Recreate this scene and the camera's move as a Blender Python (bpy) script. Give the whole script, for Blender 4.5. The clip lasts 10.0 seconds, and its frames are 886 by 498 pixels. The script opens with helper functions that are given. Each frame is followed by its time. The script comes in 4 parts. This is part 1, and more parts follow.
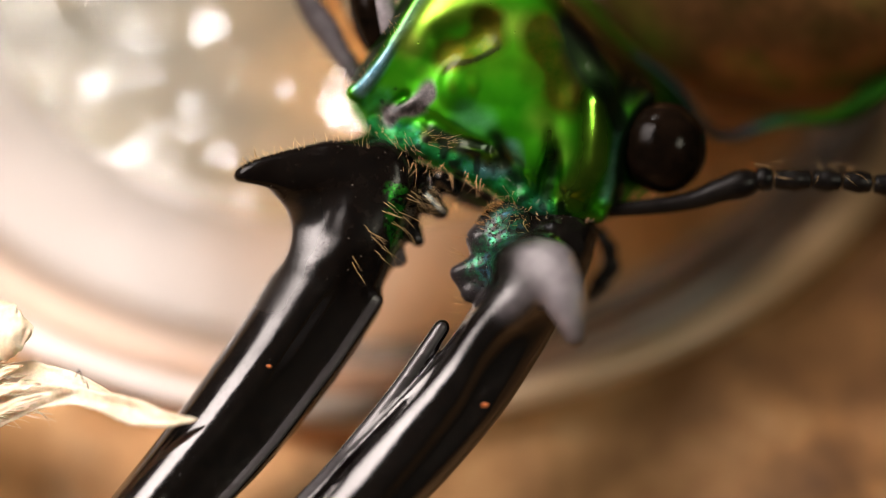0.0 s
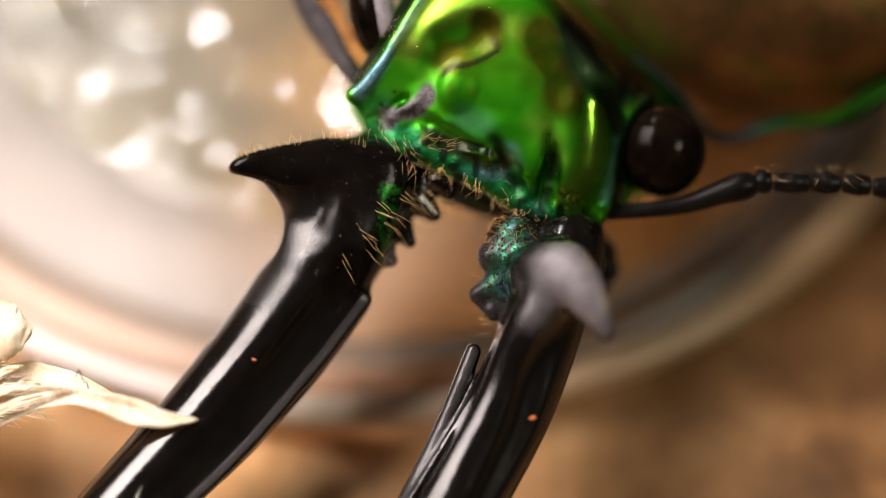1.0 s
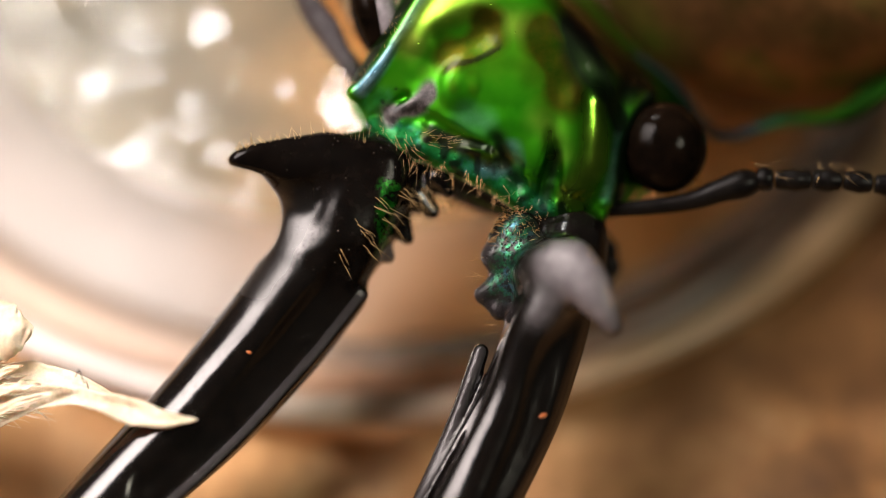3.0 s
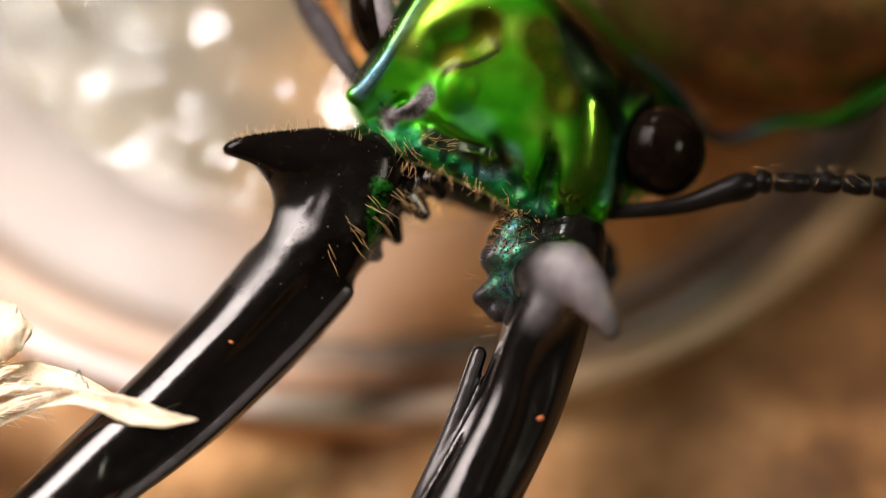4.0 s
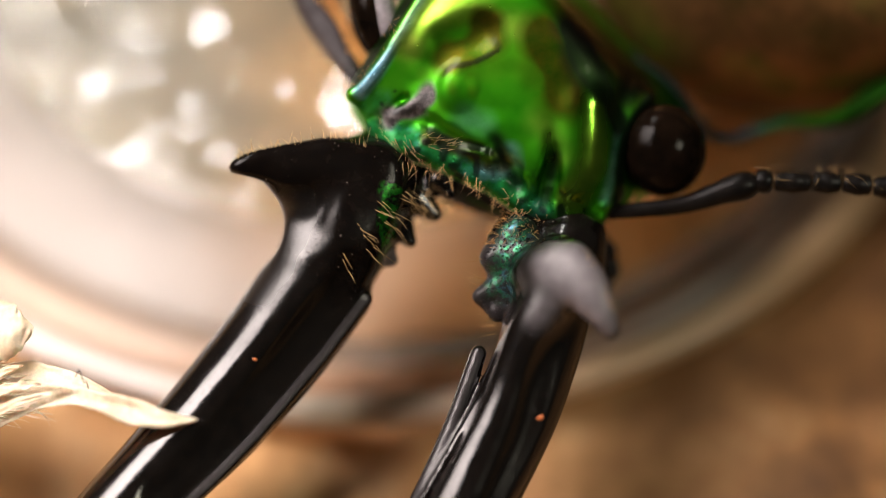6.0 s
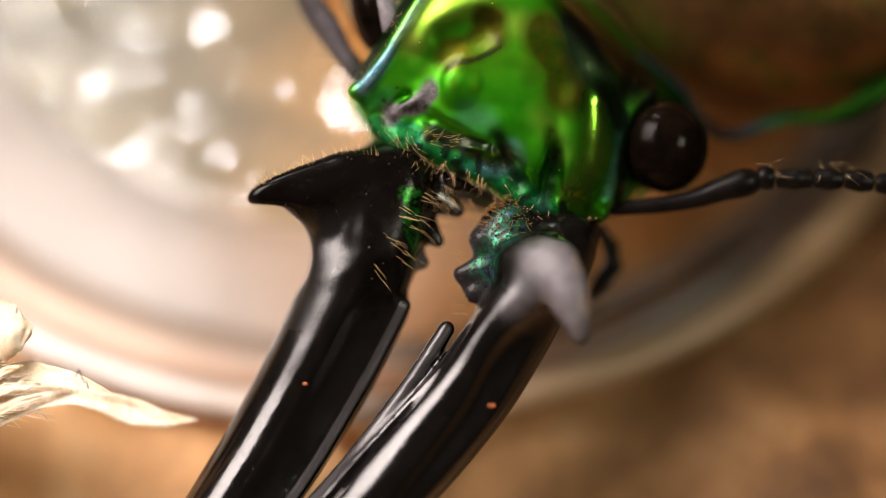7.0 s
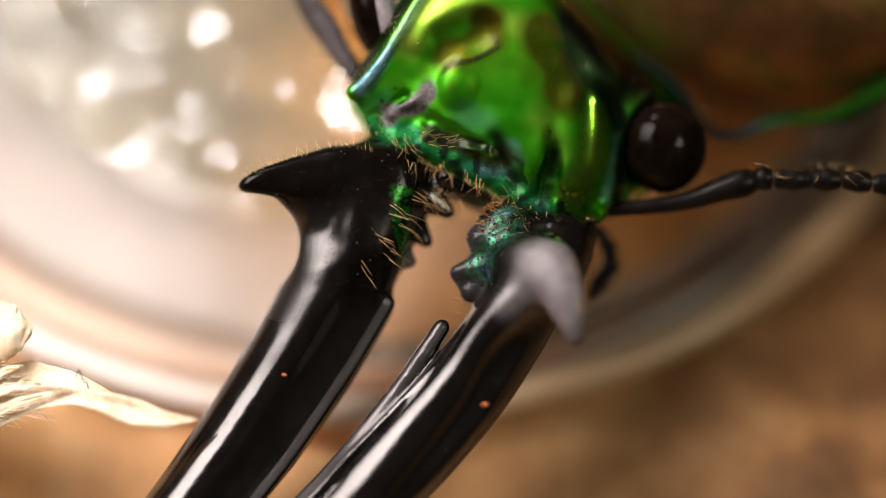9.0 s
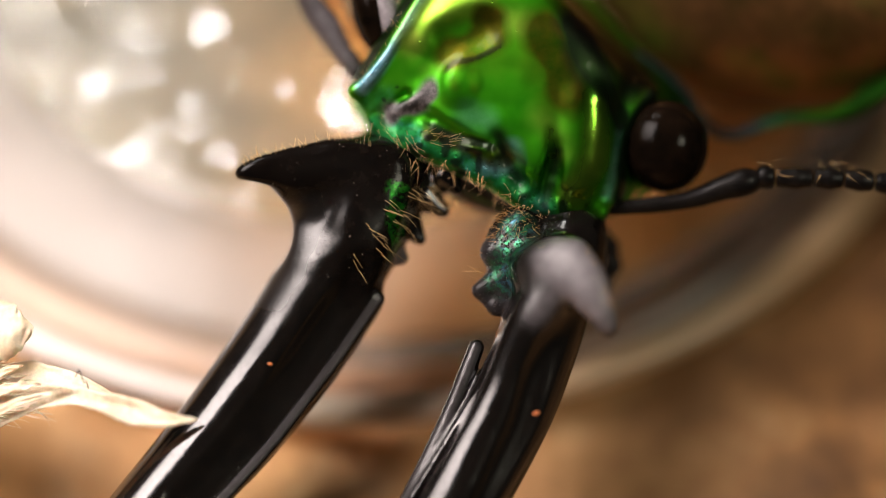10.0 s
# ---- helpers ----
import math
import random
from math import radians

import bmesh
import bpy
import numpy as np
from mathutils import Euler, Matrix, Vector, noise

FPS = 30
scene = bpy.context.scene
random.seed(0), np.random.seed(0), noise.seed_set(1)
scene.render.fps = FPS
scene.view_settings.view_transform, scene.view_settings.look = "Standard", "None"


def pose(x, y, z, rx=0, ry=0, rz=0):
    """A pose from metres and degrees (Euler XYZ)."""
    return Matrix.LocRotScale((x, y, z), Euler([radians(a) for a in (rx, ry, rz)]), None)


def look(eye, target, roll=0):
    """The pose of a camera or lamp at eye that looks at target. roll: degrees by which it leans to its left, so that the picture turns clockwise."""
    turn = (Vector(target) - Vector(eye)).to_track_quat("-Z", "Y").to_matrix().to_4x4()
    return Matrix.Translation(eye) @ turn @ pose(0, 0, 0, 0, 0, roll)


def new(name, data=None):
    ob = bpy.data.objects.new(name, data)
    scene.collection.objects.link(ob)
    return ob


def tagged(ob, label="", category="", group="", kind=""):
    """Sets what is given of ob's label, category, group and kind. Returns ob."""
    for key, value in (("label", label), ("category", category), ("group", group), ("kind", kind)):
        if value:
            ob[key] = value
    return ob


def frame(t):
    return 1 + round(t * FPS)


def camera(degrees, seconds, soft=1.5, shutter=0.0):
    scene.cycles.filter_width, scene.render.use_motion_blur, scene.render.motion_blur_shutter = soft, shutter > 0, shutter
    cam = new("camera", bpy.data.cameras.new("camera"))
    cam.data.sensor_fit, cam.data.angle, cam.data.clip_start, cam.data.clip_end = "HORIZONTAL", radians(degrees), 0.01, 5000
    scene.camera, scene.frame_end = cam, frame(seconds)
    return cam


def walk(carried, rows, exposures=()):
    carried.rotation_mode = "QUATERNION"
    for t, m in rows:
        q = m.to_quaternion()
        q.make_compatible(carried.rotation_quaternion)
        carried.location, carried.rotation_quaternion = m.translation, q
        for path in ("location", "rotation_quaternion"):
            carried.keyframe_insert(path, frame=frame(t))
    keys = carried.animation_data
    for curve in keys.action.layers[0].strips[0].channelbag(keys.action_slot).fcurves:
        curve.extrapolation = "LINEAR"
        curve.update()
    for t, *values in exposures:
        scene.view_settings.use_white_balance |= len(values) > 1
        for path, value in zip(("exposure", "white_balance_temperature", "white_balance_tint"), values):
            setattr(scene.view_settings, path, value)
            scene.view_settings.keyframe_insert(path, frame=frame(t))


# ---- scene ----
# A stag beetle in front of a plastic dish on brown wood, seen close up. The camera stands still.
EYE, AIM = Vector((0.0, -0.05449, 0.08765)), Vector((0.0, 0.0, 0.00983))
cam = camera(22, 10.0, soft=0.9)
cam.data.dof.use_dof = True
cam.data.dof.focus_distance = 0.095
cam.data.dof.aperture_fstop = 6.5
walk(cam, [(0.0, look(EYE, AIM)), (10.0, look(EYE, AIM))])

# ---- light: a dim warm room, a soft lamp high on one side, a window behind, a small panel ----
world = bpy.data.worlds.new("room_light")
scene.world = world
world.use_nodes = True
world.node_tree.nodes["Background"].inputs["Color"].default_value = (0.62, 0.56, 0.47, 1)
world.node_tree.nodes["Background"].inputs["Strength"].default_value = 0.07


def area_lamp(name, way, distance, width, height, power, colour, at=AIM):
    data = bpy.data.lights.new(name, "AREA")
    data.shape, data.size, data.size_y = "RECTANGLE", width, height
    data.energy, data.color = power, colour
    ob = new(name, data)
    place = Vector(at) + Vector(way).normalized() * distance
    ob.matrix_world = look(place, at)
    return ob


key = area_lamp("desk_lamp", (-0.34, 0.18, 0.90), 0.097, 0.070, 0.056, 0.063, (1.0, 0.865, 0.82), (-0.026, -0.008, 0.0))
key.data.spread = radians(81)
area_lamp("window_light", (-0.25, 0.62, 0.78), 0.60, 0.046, 0.038, 0.46, (1.0, 0.97, 0.92))
area_lamp("panel_light", (0.62, -0.30, 0.72), 0.50, 0.15, 0.10, 0.75, (1.0, 0.95, 0.75))

# ---- materials ----
UNIT = 0.00002355   # one step of the body chart, in metres


def shader(name):
    m = bpy.data.materials.new(name)
    m.use_nodes = True
    return m, m.node_tree.nodes, m.node_tree.links, m.node_tree.nodes["Principled BSDF"]


def noise_node(nodes, links, size, detail=4.0, rough=0.55, seed=0.0, stretch=(1, 1, 1)):
    """Noise whose features are about `size` metres, in the object's own space."""
    co = nodes.new("ShaderNodeTexCoord")
    mp = nodes.new("ShaderNodeMapping")
    mp.inputs["Scale"].default_value = tuple(s / size for s in stretch)
    mp.inputs["Location"].default_value = (seed, seed * 1.7, seed * 0.6)
    links.new(co.outputs["Object"], mp.inputs["Vector"])
    n = nodes.new("ShaderNodeTexNoise")
    n.inputs["Scale"].default_value = 1.0
    n.inputs["Detail"].default_value, n.inputs["Roughness"].default_value = detail, rough
    links.new(mp.outputs["Vector"], n.inputs["Vector"])
    return n.outputs["Fac"]


def ramp(nodes, links, fac, stops):
    r = nodes.new("ShaderNodeValToRGB")
    e = r.color_ramp.elements
    while len(e) < len(stops):
        e.new(0.5)
    for el, (p, c) in zip(e, stops):
        el.position, el.color = p, (*c, 1)
    links.new(fac, r.inputs["Fac"])
    return r.outputs["Color"]


def mix(nodes, links, fac, a, b):
    m = nodes.new("ShaderNodeMix")
    m.data_type = "RGBA"
    for sock, v in (("Factor", fac), ("A", a), ("B", b)):
        s = [i for i in m.inputs if i.name == sock and i.type == ("VALUE" if sock == "Factor" else "RGBA")][0]
        if isinstance(v, tuple):
            s.default_value = (*v, 1)
        elif isinstance(v, float):
            s.default_value = v
        else:
            links.new(v, s)
    return [o for o in m.outputs if o.type == "RGBA"][0]


def relief(nodes, links, bsdf, parts):
    """Stacked bumps: (height socket, depth in metres, strength)."""
    last = None
    for h, depth, strength in parts:
        b = nodes.new("ShaderNodeBump")
        b.inputs["Distance"].default_value, b.inputs["Strength"].default_value = depth, strength
        links.new(h, b.inputs["Height"])
        if last:
            links.new(last, b.inputs["Normal"])
        last = b.outputs["Normal"]
    links.new(last, bsdf.inputs["Normal"])


def pits(nodes, links, size, low, high):
    """Small round pits: 0 in the pit, 1 outside."""
    co = nodes.new("ShaderNodeTexCoord")
    v = nodes.new("ShaderNodeTexVoronoi")
    v.inputs["Scale"].default_value = 1.0 / size
    links.new(co.outputs["Object"], v.inputs["Vector"])
    return ramp(nodes, links, v.outputs["Distance"], [(low, (0, 0, 0)), (high, (1, 1, 1))])


def hatch(nodes, links, turn, fine, wide):
    """Fine scratches that run across an axis lying `turn` degrees from x."""
    co = nodes.new("ShaderNodeTexCoord")
    a, b = nodes.new("ShaderNodeMapping"), nodes.new("ShaderNodeMapping")
    a.inputs["Rotation"].default_value = (0, 0, radians(-turn))
    b.inputs["Scale"].default_value = (1 / fine, 1 / wide, 1 / wide)
    n = nodes.new("ShaderNodeTexNoise")
    n.inputs["Scale"].default_value, n.inputs["Detail"].default_value = 1.0, 3.0
    links.new(co.outputs["Object"], a.inputs["Vector"]), links.new(a.outputs["Vector"], b.inputs["Vector"]), links.new(b.outputs["Vector"], n.inputs["Vector"])
    return n.outputs["Fac"]


def tint_node(nodes, name):
    a = nodes.new("ShaderNodeAttribute")
    a.attribute_name = name
    return a.outputs["Fac"]


def grainy(name, stops, size, rough=0.6, metal=0.0, fine=0.25, depth=0.00003, strength=0.4, **more):
    """A material with a coloured grain at one scale, finer grain and relief at another."""
    m, n, l, b = shader(name)
    c = ramp(n, l, noise_node(n, l, size, 5), stops)
    f = noise_node(n, l, size * fine, 5, 0.6, 3.1)
    dark = ramp(n, l, f, [(0.25, (0.72, 0.72, 0.72)), (0.7, (1.1, 1.1, 1.1))])
    mul = n.new("ShaderNodeVectorMath")
    mul.operation = "MULTIPLY"
    l.new(c, mul.inputs[0]), l.new(dark, mul.inputs[1])
    l.new(mul.outputs[0], b.inputs["Base Color"])
    b.inputs["Roughness"].default_value, b.inputs["Metallic"].default_value = rough, metal
    for k, v in more.items():
        b.inputs[k.replace("_", " ")].default_value = v
    relief(n, l, b, [(f, depth, strength)])
    return m


def black_cuticle():
    m, n, l, b = shader("black_cuticle")
    patch = noise_node(n, l, 0.0006, 5, 0.6, 1.3)
    black = ramp(n, l, patch, [(0.3, (0.0016, 0.0012, 0.0011)), (0.75, (0.006, 0.004, 0.003))])
    emerald = ramp(n, l, patch, [(0.36, (0.004, 0.02, 0.004)), (0.52, (0.012, 0.20, 0.012)), (0.70, (0.05, 0.34, 0.03))])
    mint = ramp(n, l, patch, [(0.34, (0.012, 0.05, 0.04)), (0.50, (0.03, 0.18, 0.08)), (0.66, (0.07, 0.17, 0.26))])
    sea = tint_node(n, "sea")
    shine = mix(n, l, sea, emerald, mint)
    spots = ramp(n, l, noise_node(n, l, 0.00026, 4, 0.6, 8.0), [(0.42, (0.02, 0.02, 0.02)), (0.58, (0.85, 0.85, 0.85))])
    fac = n.new("ShaderNodeMath")
    fac.operation = "MULTIPLY"
    l.new(tint_node(n, "green"), fac.inputs[0]), l.new(spots, fac.inputs[1])
    # grey laid into the base colour where a pale sheen shows
    sheen_tone = ramp(n, l, noise_node(n, l, 0.0004, 5, 0.65, 6.1), [(0.3, (0.11, 0.098, 0.103)), (0.7, (0.23, 0.205, 0.222))])
    skin_tone = mix(n, l, tint_node(n, "grey_sheen"), black, sheen_tone)
    co = n.new("ShaderNodeTexCoord")
    cell = n.new("ShaderNodeTexVoronoi")
    cell.inputs["Scale"].default_value = 1 / 0.00030
    l.new(co.outputs["Object"], cell.inputs["Vector"])
    dot = ramp(n, l, cell.outputs["Distance"], [(0.06, (1, 1, 1)), (0.11, (0, 0, 0))])
    some = ramp(n, l, noise_node(n, l, 0.0010, 3, 0.6, 9.3), [(0.43, (0, 0, 0)), (0.57, (0.6, 0.6, 0.6))])
    dust = n.new("ShaderNodeMath")
    dust.operation = "MULTIPLY"
    l.new(dot, dust.inputs[0]), l.new(some, dust.inputs[1])
    pitted = tint_node(n, "pitted")
    few = n.new("ShaderNodeMath")
    few.operation = "MULTIPLY_ADD"
    few.inputs[1].default_value, few.inputs[2].default_value = 0.9, 0.06
    l.new(pitted, few.inputs[0])
    spread = n.new("ShaderNodeMath")
    spread.operation = "MULTIPLY"
    l.new(dust.outputs[0], spread.inputs[0]), l.new(few.outputs[0], spread.inputs[1])
    tone = mix(n, l, fac.outputs[0], skin_tone, shine)
    l.new(mix(n, l, spread.outputs[0], tone, (0.40, 0.34, 0.28)), b.inputs["Base Color"])
    l.new(fac.outputs[0], b.inputs["Metallic"])
    r = ramp(n, l, noise_node(n, l, 0.0012, 4, 0.6, 5.0), [(0.3, (0.11, 0.11, 0.11)), (0.75, (0.19, 0.19, 0.19))])
    dull = tint_node(n, "dull")
    l.new(mix(n, l, dull, r, (0.46, 0.46, 0.46)), b.inputs["Roughness"])
    gloss = n.new("ShaderNodeMath")
    gloss.operation = "MULTIPLY_ADD"
    gloss.inputs[1].default_value, gloss.inputs[2].default_value = -0.50, 0.62
    l.new(pitted, gloss.inputs[0]), l.new(gloss.outputs[0], b.inputs["Specular IOR Level"])
    pock = n.new("ShaderNodeMath")
    pock.operation = "MULTIPLY"
    l.new(pitted, pock.inputs[0]), l.new(pits(n, l, 0.00016, 0.10, 0.22), pock.inputs[1])
    worn = n.new("ShaderNodeMath")
    worn.operation = "MULTIPLY"
    l.new(dull, worn.inputs[0]), l.new(noise_node(n, l, 0.00022, 4, 0.65, 4.4), worn.inputs[1])
    dimple = n.new("ShaderNodeMath")
    dimple.operation = "MULTIPLY"
    l.new(sea, dimple.inputs[0]), l.new(pits(n, l, 0.00017, 0.12, 0.30), dimple.inputs[1])
    relief(n, l, b, [(pock.outputs[0], 0.00004, 1.0), (worn.outputs[0], 0.00005, 0.5), (dimple.outputs[0], 0.00006, 1.0),
                     (pits(n, l, 0.00014, 0.05, 0.16), 0.000018, 0.8), (hatch(n, l, 55, 0.00007, 0.0007), 0.000006, 0.35), (noise_node(n, l, 0.0009, 4, 0.6, 2.0), 0.00001, 0.12)])
    return m


def green_shell():
    m, n, l, b = shader("green_shell")
    big = noise_node(n, l, 0.0030, 3, 0.5, 4.2)
    base = ramp(n, l, big, [(0.30, (0.022, 0.21, 0.005)), (0.50, (0.046, 0.31, 0.008)), (0.74, (0.10, 0.35, 0.012))])
    teal = ramp(n, l, noise_node(n, l, 0.0007, 4, 0.6, 7.0), [(0.35, (0.006, 0.09, 0.02)), (0.55, (0.010, 0.15, 0.05)), (0.75, (0.035, 0.17, 0.17))])
    c = mix(n, l, tint_node(n, "teal"), base, teal)
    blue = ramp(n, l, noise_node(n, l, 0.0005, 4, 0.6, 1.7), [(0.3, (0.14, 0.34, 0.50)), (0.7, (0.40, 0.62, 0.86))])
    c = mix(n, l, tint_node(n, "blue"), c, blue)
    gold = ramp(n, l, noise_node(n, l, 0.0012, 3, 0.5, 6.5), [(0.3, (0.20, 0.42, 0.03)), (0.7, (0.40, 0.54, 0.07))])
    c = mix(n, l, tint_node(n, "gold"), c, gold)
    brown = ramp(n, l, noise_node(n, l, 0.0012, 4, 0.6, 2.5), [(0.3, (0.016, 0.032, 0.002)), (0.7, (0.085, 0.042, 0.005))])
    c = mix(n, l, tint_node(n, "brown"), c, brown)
    grey = ramp(n, l, noise_node(n, l, 0.0003, 5, 0.6, 3.5), [(0.4, (0.014, 0.011, 0.011)), (0.7, (0.10, 0.082, 0.082))])
    c = mix(n, l, tint_node(n, "grey"), c, grey)
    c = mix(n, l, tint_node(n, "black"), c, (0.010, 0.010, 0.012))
    l.new(c, b.inputs["Base Color"])
    inv = n.new("ShaderNodeMath")
    inv.operation = "SUBTRACT"
    inv.inputs[0].default_value = 1.0
    l.new(tint_node(n, "grey"), inv.inputs[1])
    l.new(inv.outputs[0], b.inputs["Metallic"])
    thin = n.new("ShaderNodeMath")
    thin.operation = "MULTIPLY"
    thin.inputs[1].default_value = 0.13
    l.new(inv.outputs[0], thin.inputs[0]), l.new(thin.outputs[0], b.inputs["Coat Weight"])
    b.inputs["Coat Roughness"].default_value = 0.06
    b.inputs["Coat Tint"].default_value = (0.75, 1.0, 0.35, 1)
    smooth = tint_node(n, "smooth")
    r = ramp(n, l, noise_node(n, l, 0.0009, 4, 0.6, 1.0), [(0.3, (0.38, 0.38, 0.38)), (0.75, (0.50, 0.50, 0.50))])
    l.new(mix(n, l, smooth, mix(n, l, tint_node(n, "teal"), r, (0.58, 0.58, 0.58)), (0.10, 0.10, 0.10)), b.inputs["Roughness"])
    calm = n.new("ShaderNodeMath")
    calm.operation = "SUBTRACT"
    calm.inputs[0].default_value = 1.0
    l.new(smooth, calm.inputs[1])
    wave = n.new("ShaderNodeMath")
    wave.operation = "MULTIPLY"
    l.new(calm.outputs[0], wave.inputs[0]), l.new(noise_node(n, l, 0.0009, 3, 0.5, 9.0), wave.inputs[1])
    front = n.new("ShaderNodeMath")
    front.operation = "MULTIPLY"
    l.new(tint_node(n, "teal"), front.inputs[0]), l.new(pits(n, l, 0.00028, 0.10, 0.26), front.inputs[1])
    relief(n, l, b, [(pits(n, l, 0.0011, 0.02, 0.05), 0.00004, 0.6), (front.outputs[0], 0.00004, 0.6), (wave.outputs[0], 0.00005, 0.2)])
    return m


BLACK = black_cuticle()
GREEN = green_shell()
BRONZE = grainy("bronze_shell", [(0.3, (0.10, 0.08, 0.02)), (0.55, (0.28, 0.13, 0.048)), (0.75, (0.065, 0.13, 0.02))], 0.004, 0.42, 0.9, 0.2, 0.00004, 0.3)
EYE_MAT = grainy("eye_lens", [(0.3, (0.002, 0.0015, 0.001)), (0.7, (0.009, 0.005, 0.003))], 0.0010, 0.13, 0.0, 0.5, 0.00005, 0.25, Specular_IOR_Level=0.06)
HAIR = grainy("golden_hair", [(0.3, (0.42, 0.24, 0.08)), (0.7, (0.78, 0.55, 0.26))], 0.0008, 0.35)


def sidelit_plastic(name, white, warm, least, rough, wave):
    """Clear plastic; lamp glare painted milky towards one side, clear and warm-tinted towards the other."""
    m, n, l, b = shader(name)
    milky = ramp(n, l, noise_node(n, l, 0.009, 4), white)
    amber = ramp(n, l, noise_node(n, l, 0.009, 4, 0.55, 2.0), warm)
    co = n.new("ShaderNodeTexCoord")
    sep = n.new("ShaderNodeSeparateXYZ")
    l.new(co.outputs["Object"], sep.inputs[0])
    where = n.new("ShaderNodeMath")
    where.operation = "MULTIPLY_ADD"
    where.inputs[1].default_value, where.inputs[2].default_value = 46.0, 0.18
    l.new(sep.outputs["X"], where.inputs[0])
    edge = n.new("ShaderNodeMath")
    edge.operation = "MULTIPLY_ADD"
    edge.inputs[1].default_value = 0.5
    edge.use_clamp = True
    l.new(noise_node(n, l, 0.010, 3, 0.5, 5.5), edge.inputs[0]), l.new(where.outputs[0], edge.inputs[2])
    l.new(mix(n, l, edge.outputs[0], milky, amber), b.inputs["Base Color"])
    clear = n.new("ShaderNodeMath")
    clear.operation = "MULTIPLY_ADD"
    clear.inputs[1].default_value, clear.inputs[2].default_value = 0.45, least
    l.new(edge.outputs[0], clear.inputs[0]), l.new(clear.outputs[0], b.inputs["Transmission Weight"])
    b.inputs["Roughness"].default_value, b.inputs["IOR"].default_value = rough, 1.45
    relief(n, l, b, [(noise_node(n, l, 0.0027, 0, 0.5, 6.0), 0.0009, wave), (noise_node(n, l, 0.0004, 4), 0.00002, 0.2)])
    return m


FLOOR_PLASTIC = sidelit_plastic("sidelit_plastic", [(0.3, (0.285, 0.27, 0.215)), (0.7, (0.36, 0.345, 0.285))], [(0.3, (0.74, 0.49, 0.21)), (0.7, (0.85, 0.62, 0.32))], 0.48, 0.05, 0.5)
SHOULDER = sidelit_plastic("sloping_plastic", [(0.3, (0.25, 0.225, 0.19)), (0.7, (0.31, 0.28, 0.245))], [(0.3, (0.46, 0.27, 0.11)), (0.7, (0.58, 0.37, 0.17))], 0.38, 0.34, 0.06)
# flange browner on the far side: the light's fall-off put into its colour
CLEAR_PLASTIC = sidelit_plastic("clear_plastic", [(0.3, (0.44, 0.335, 0.25)), (0.7, (0.54, 0.42, 0.33))], [(0.3, (0.15, 0.082, 0.038)), (0.7, (0.22, 0.13, 0.065))], 0.40, 0.34, 0.06)


def wood_board():
    """Mottled brown wood with fine grain; the lamp's pool is painted in, paler towards one side."""
    m, n, l, b = shader("brown_wood")
    big = noise_node(n, l, 0.0048, 5, 0.6)
    fine = noise_node(n, l, 0.0008, 5, 0.6, 3.1)
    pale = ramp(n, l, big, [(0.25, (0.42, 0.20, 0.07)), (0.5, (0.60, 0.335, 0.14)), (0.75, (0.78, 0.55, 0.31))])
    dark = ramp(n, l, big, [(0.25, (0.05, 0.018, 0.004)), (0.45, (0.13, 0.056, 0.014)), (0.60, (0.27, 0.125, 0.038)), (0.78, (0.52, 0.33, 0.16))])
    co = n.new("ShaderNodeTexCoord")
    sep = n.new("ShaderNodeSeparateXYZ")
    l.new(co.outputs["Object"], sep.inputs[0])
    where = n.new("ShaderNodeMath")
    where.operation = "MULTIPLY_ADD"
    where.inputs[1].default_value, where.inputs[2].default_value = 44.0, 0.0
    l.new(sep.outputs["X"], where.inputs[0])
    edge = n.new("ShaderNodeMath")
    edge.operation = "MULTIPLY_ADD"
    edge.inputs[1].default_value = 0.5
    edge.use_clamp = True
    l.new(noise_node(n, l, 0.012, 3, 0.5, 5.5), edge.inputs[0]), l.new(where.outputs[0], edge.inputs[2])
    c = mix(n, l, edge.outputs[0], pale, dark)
    mul = n.new("ShaderNodeVectorMath")
    mul.operation = "MULTIPLY"
    l.new(c, mul.inputs[0]), l.new(ramp(n, l, fine, [(0.25, (0.7, 0.7, 0.7)), (0.7, (1.1, 1.1, 1.1))]), mul.inputs[1])
    l.new(mul.outputs[0], b.inputs["Base Color"])
    b.inputs["Roughness"].default_value = 0.75
    relief(n, l, b, [(fine, 0.0003, 0.6)])
    return m


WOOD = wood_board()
SHAVING = grainy("pale_shaving", [(0.25, (0.58, 0.44, 0.27)), (0.5, (0.76, 0.64, 0.47)), (0.8, (0.85, 0.77, 0.63))], 0.0012, 0.55, 0.0, 0.2, 0.00006, 0.6, Subsurface_Weight=0.15, Subsurface_Scale=0.0006)
RIM = sidelit_plastic("pale_plastic_rim", [(0.3, (0.50, 0.45, 0.41)), (0.7, (0.61, 0.56, 0.51))], [(0.3, (0.56, 0.38, 0.20)), (0.7, (0.70, 0.51, 0.31))], 0.0, 0.28, 0.05)
MATTE = grainy("dull_black_cuticle", [(0.3, (0.003, 0.0025, 0.0025)), (0.7, (0.010, 0.008, 0.007))], 0.0006, 0.34, 0.0, 0.3, 0.00001, 0.3, Specular_IOR_Level=0.14)
HAIR_ORANGE = grainy("orange_hair", [(0.3, (0.50, 0.22, 0.05)), (0.7, (0.72, 0.38, 0.12))], 0.0008, 0.5)
SPECK = grainy("orange_speck", [(0.3, (0.40, 0.09, 0.02)), (0.7, (0.60, 0.18, 0.05))], 0.0002, 0.5)



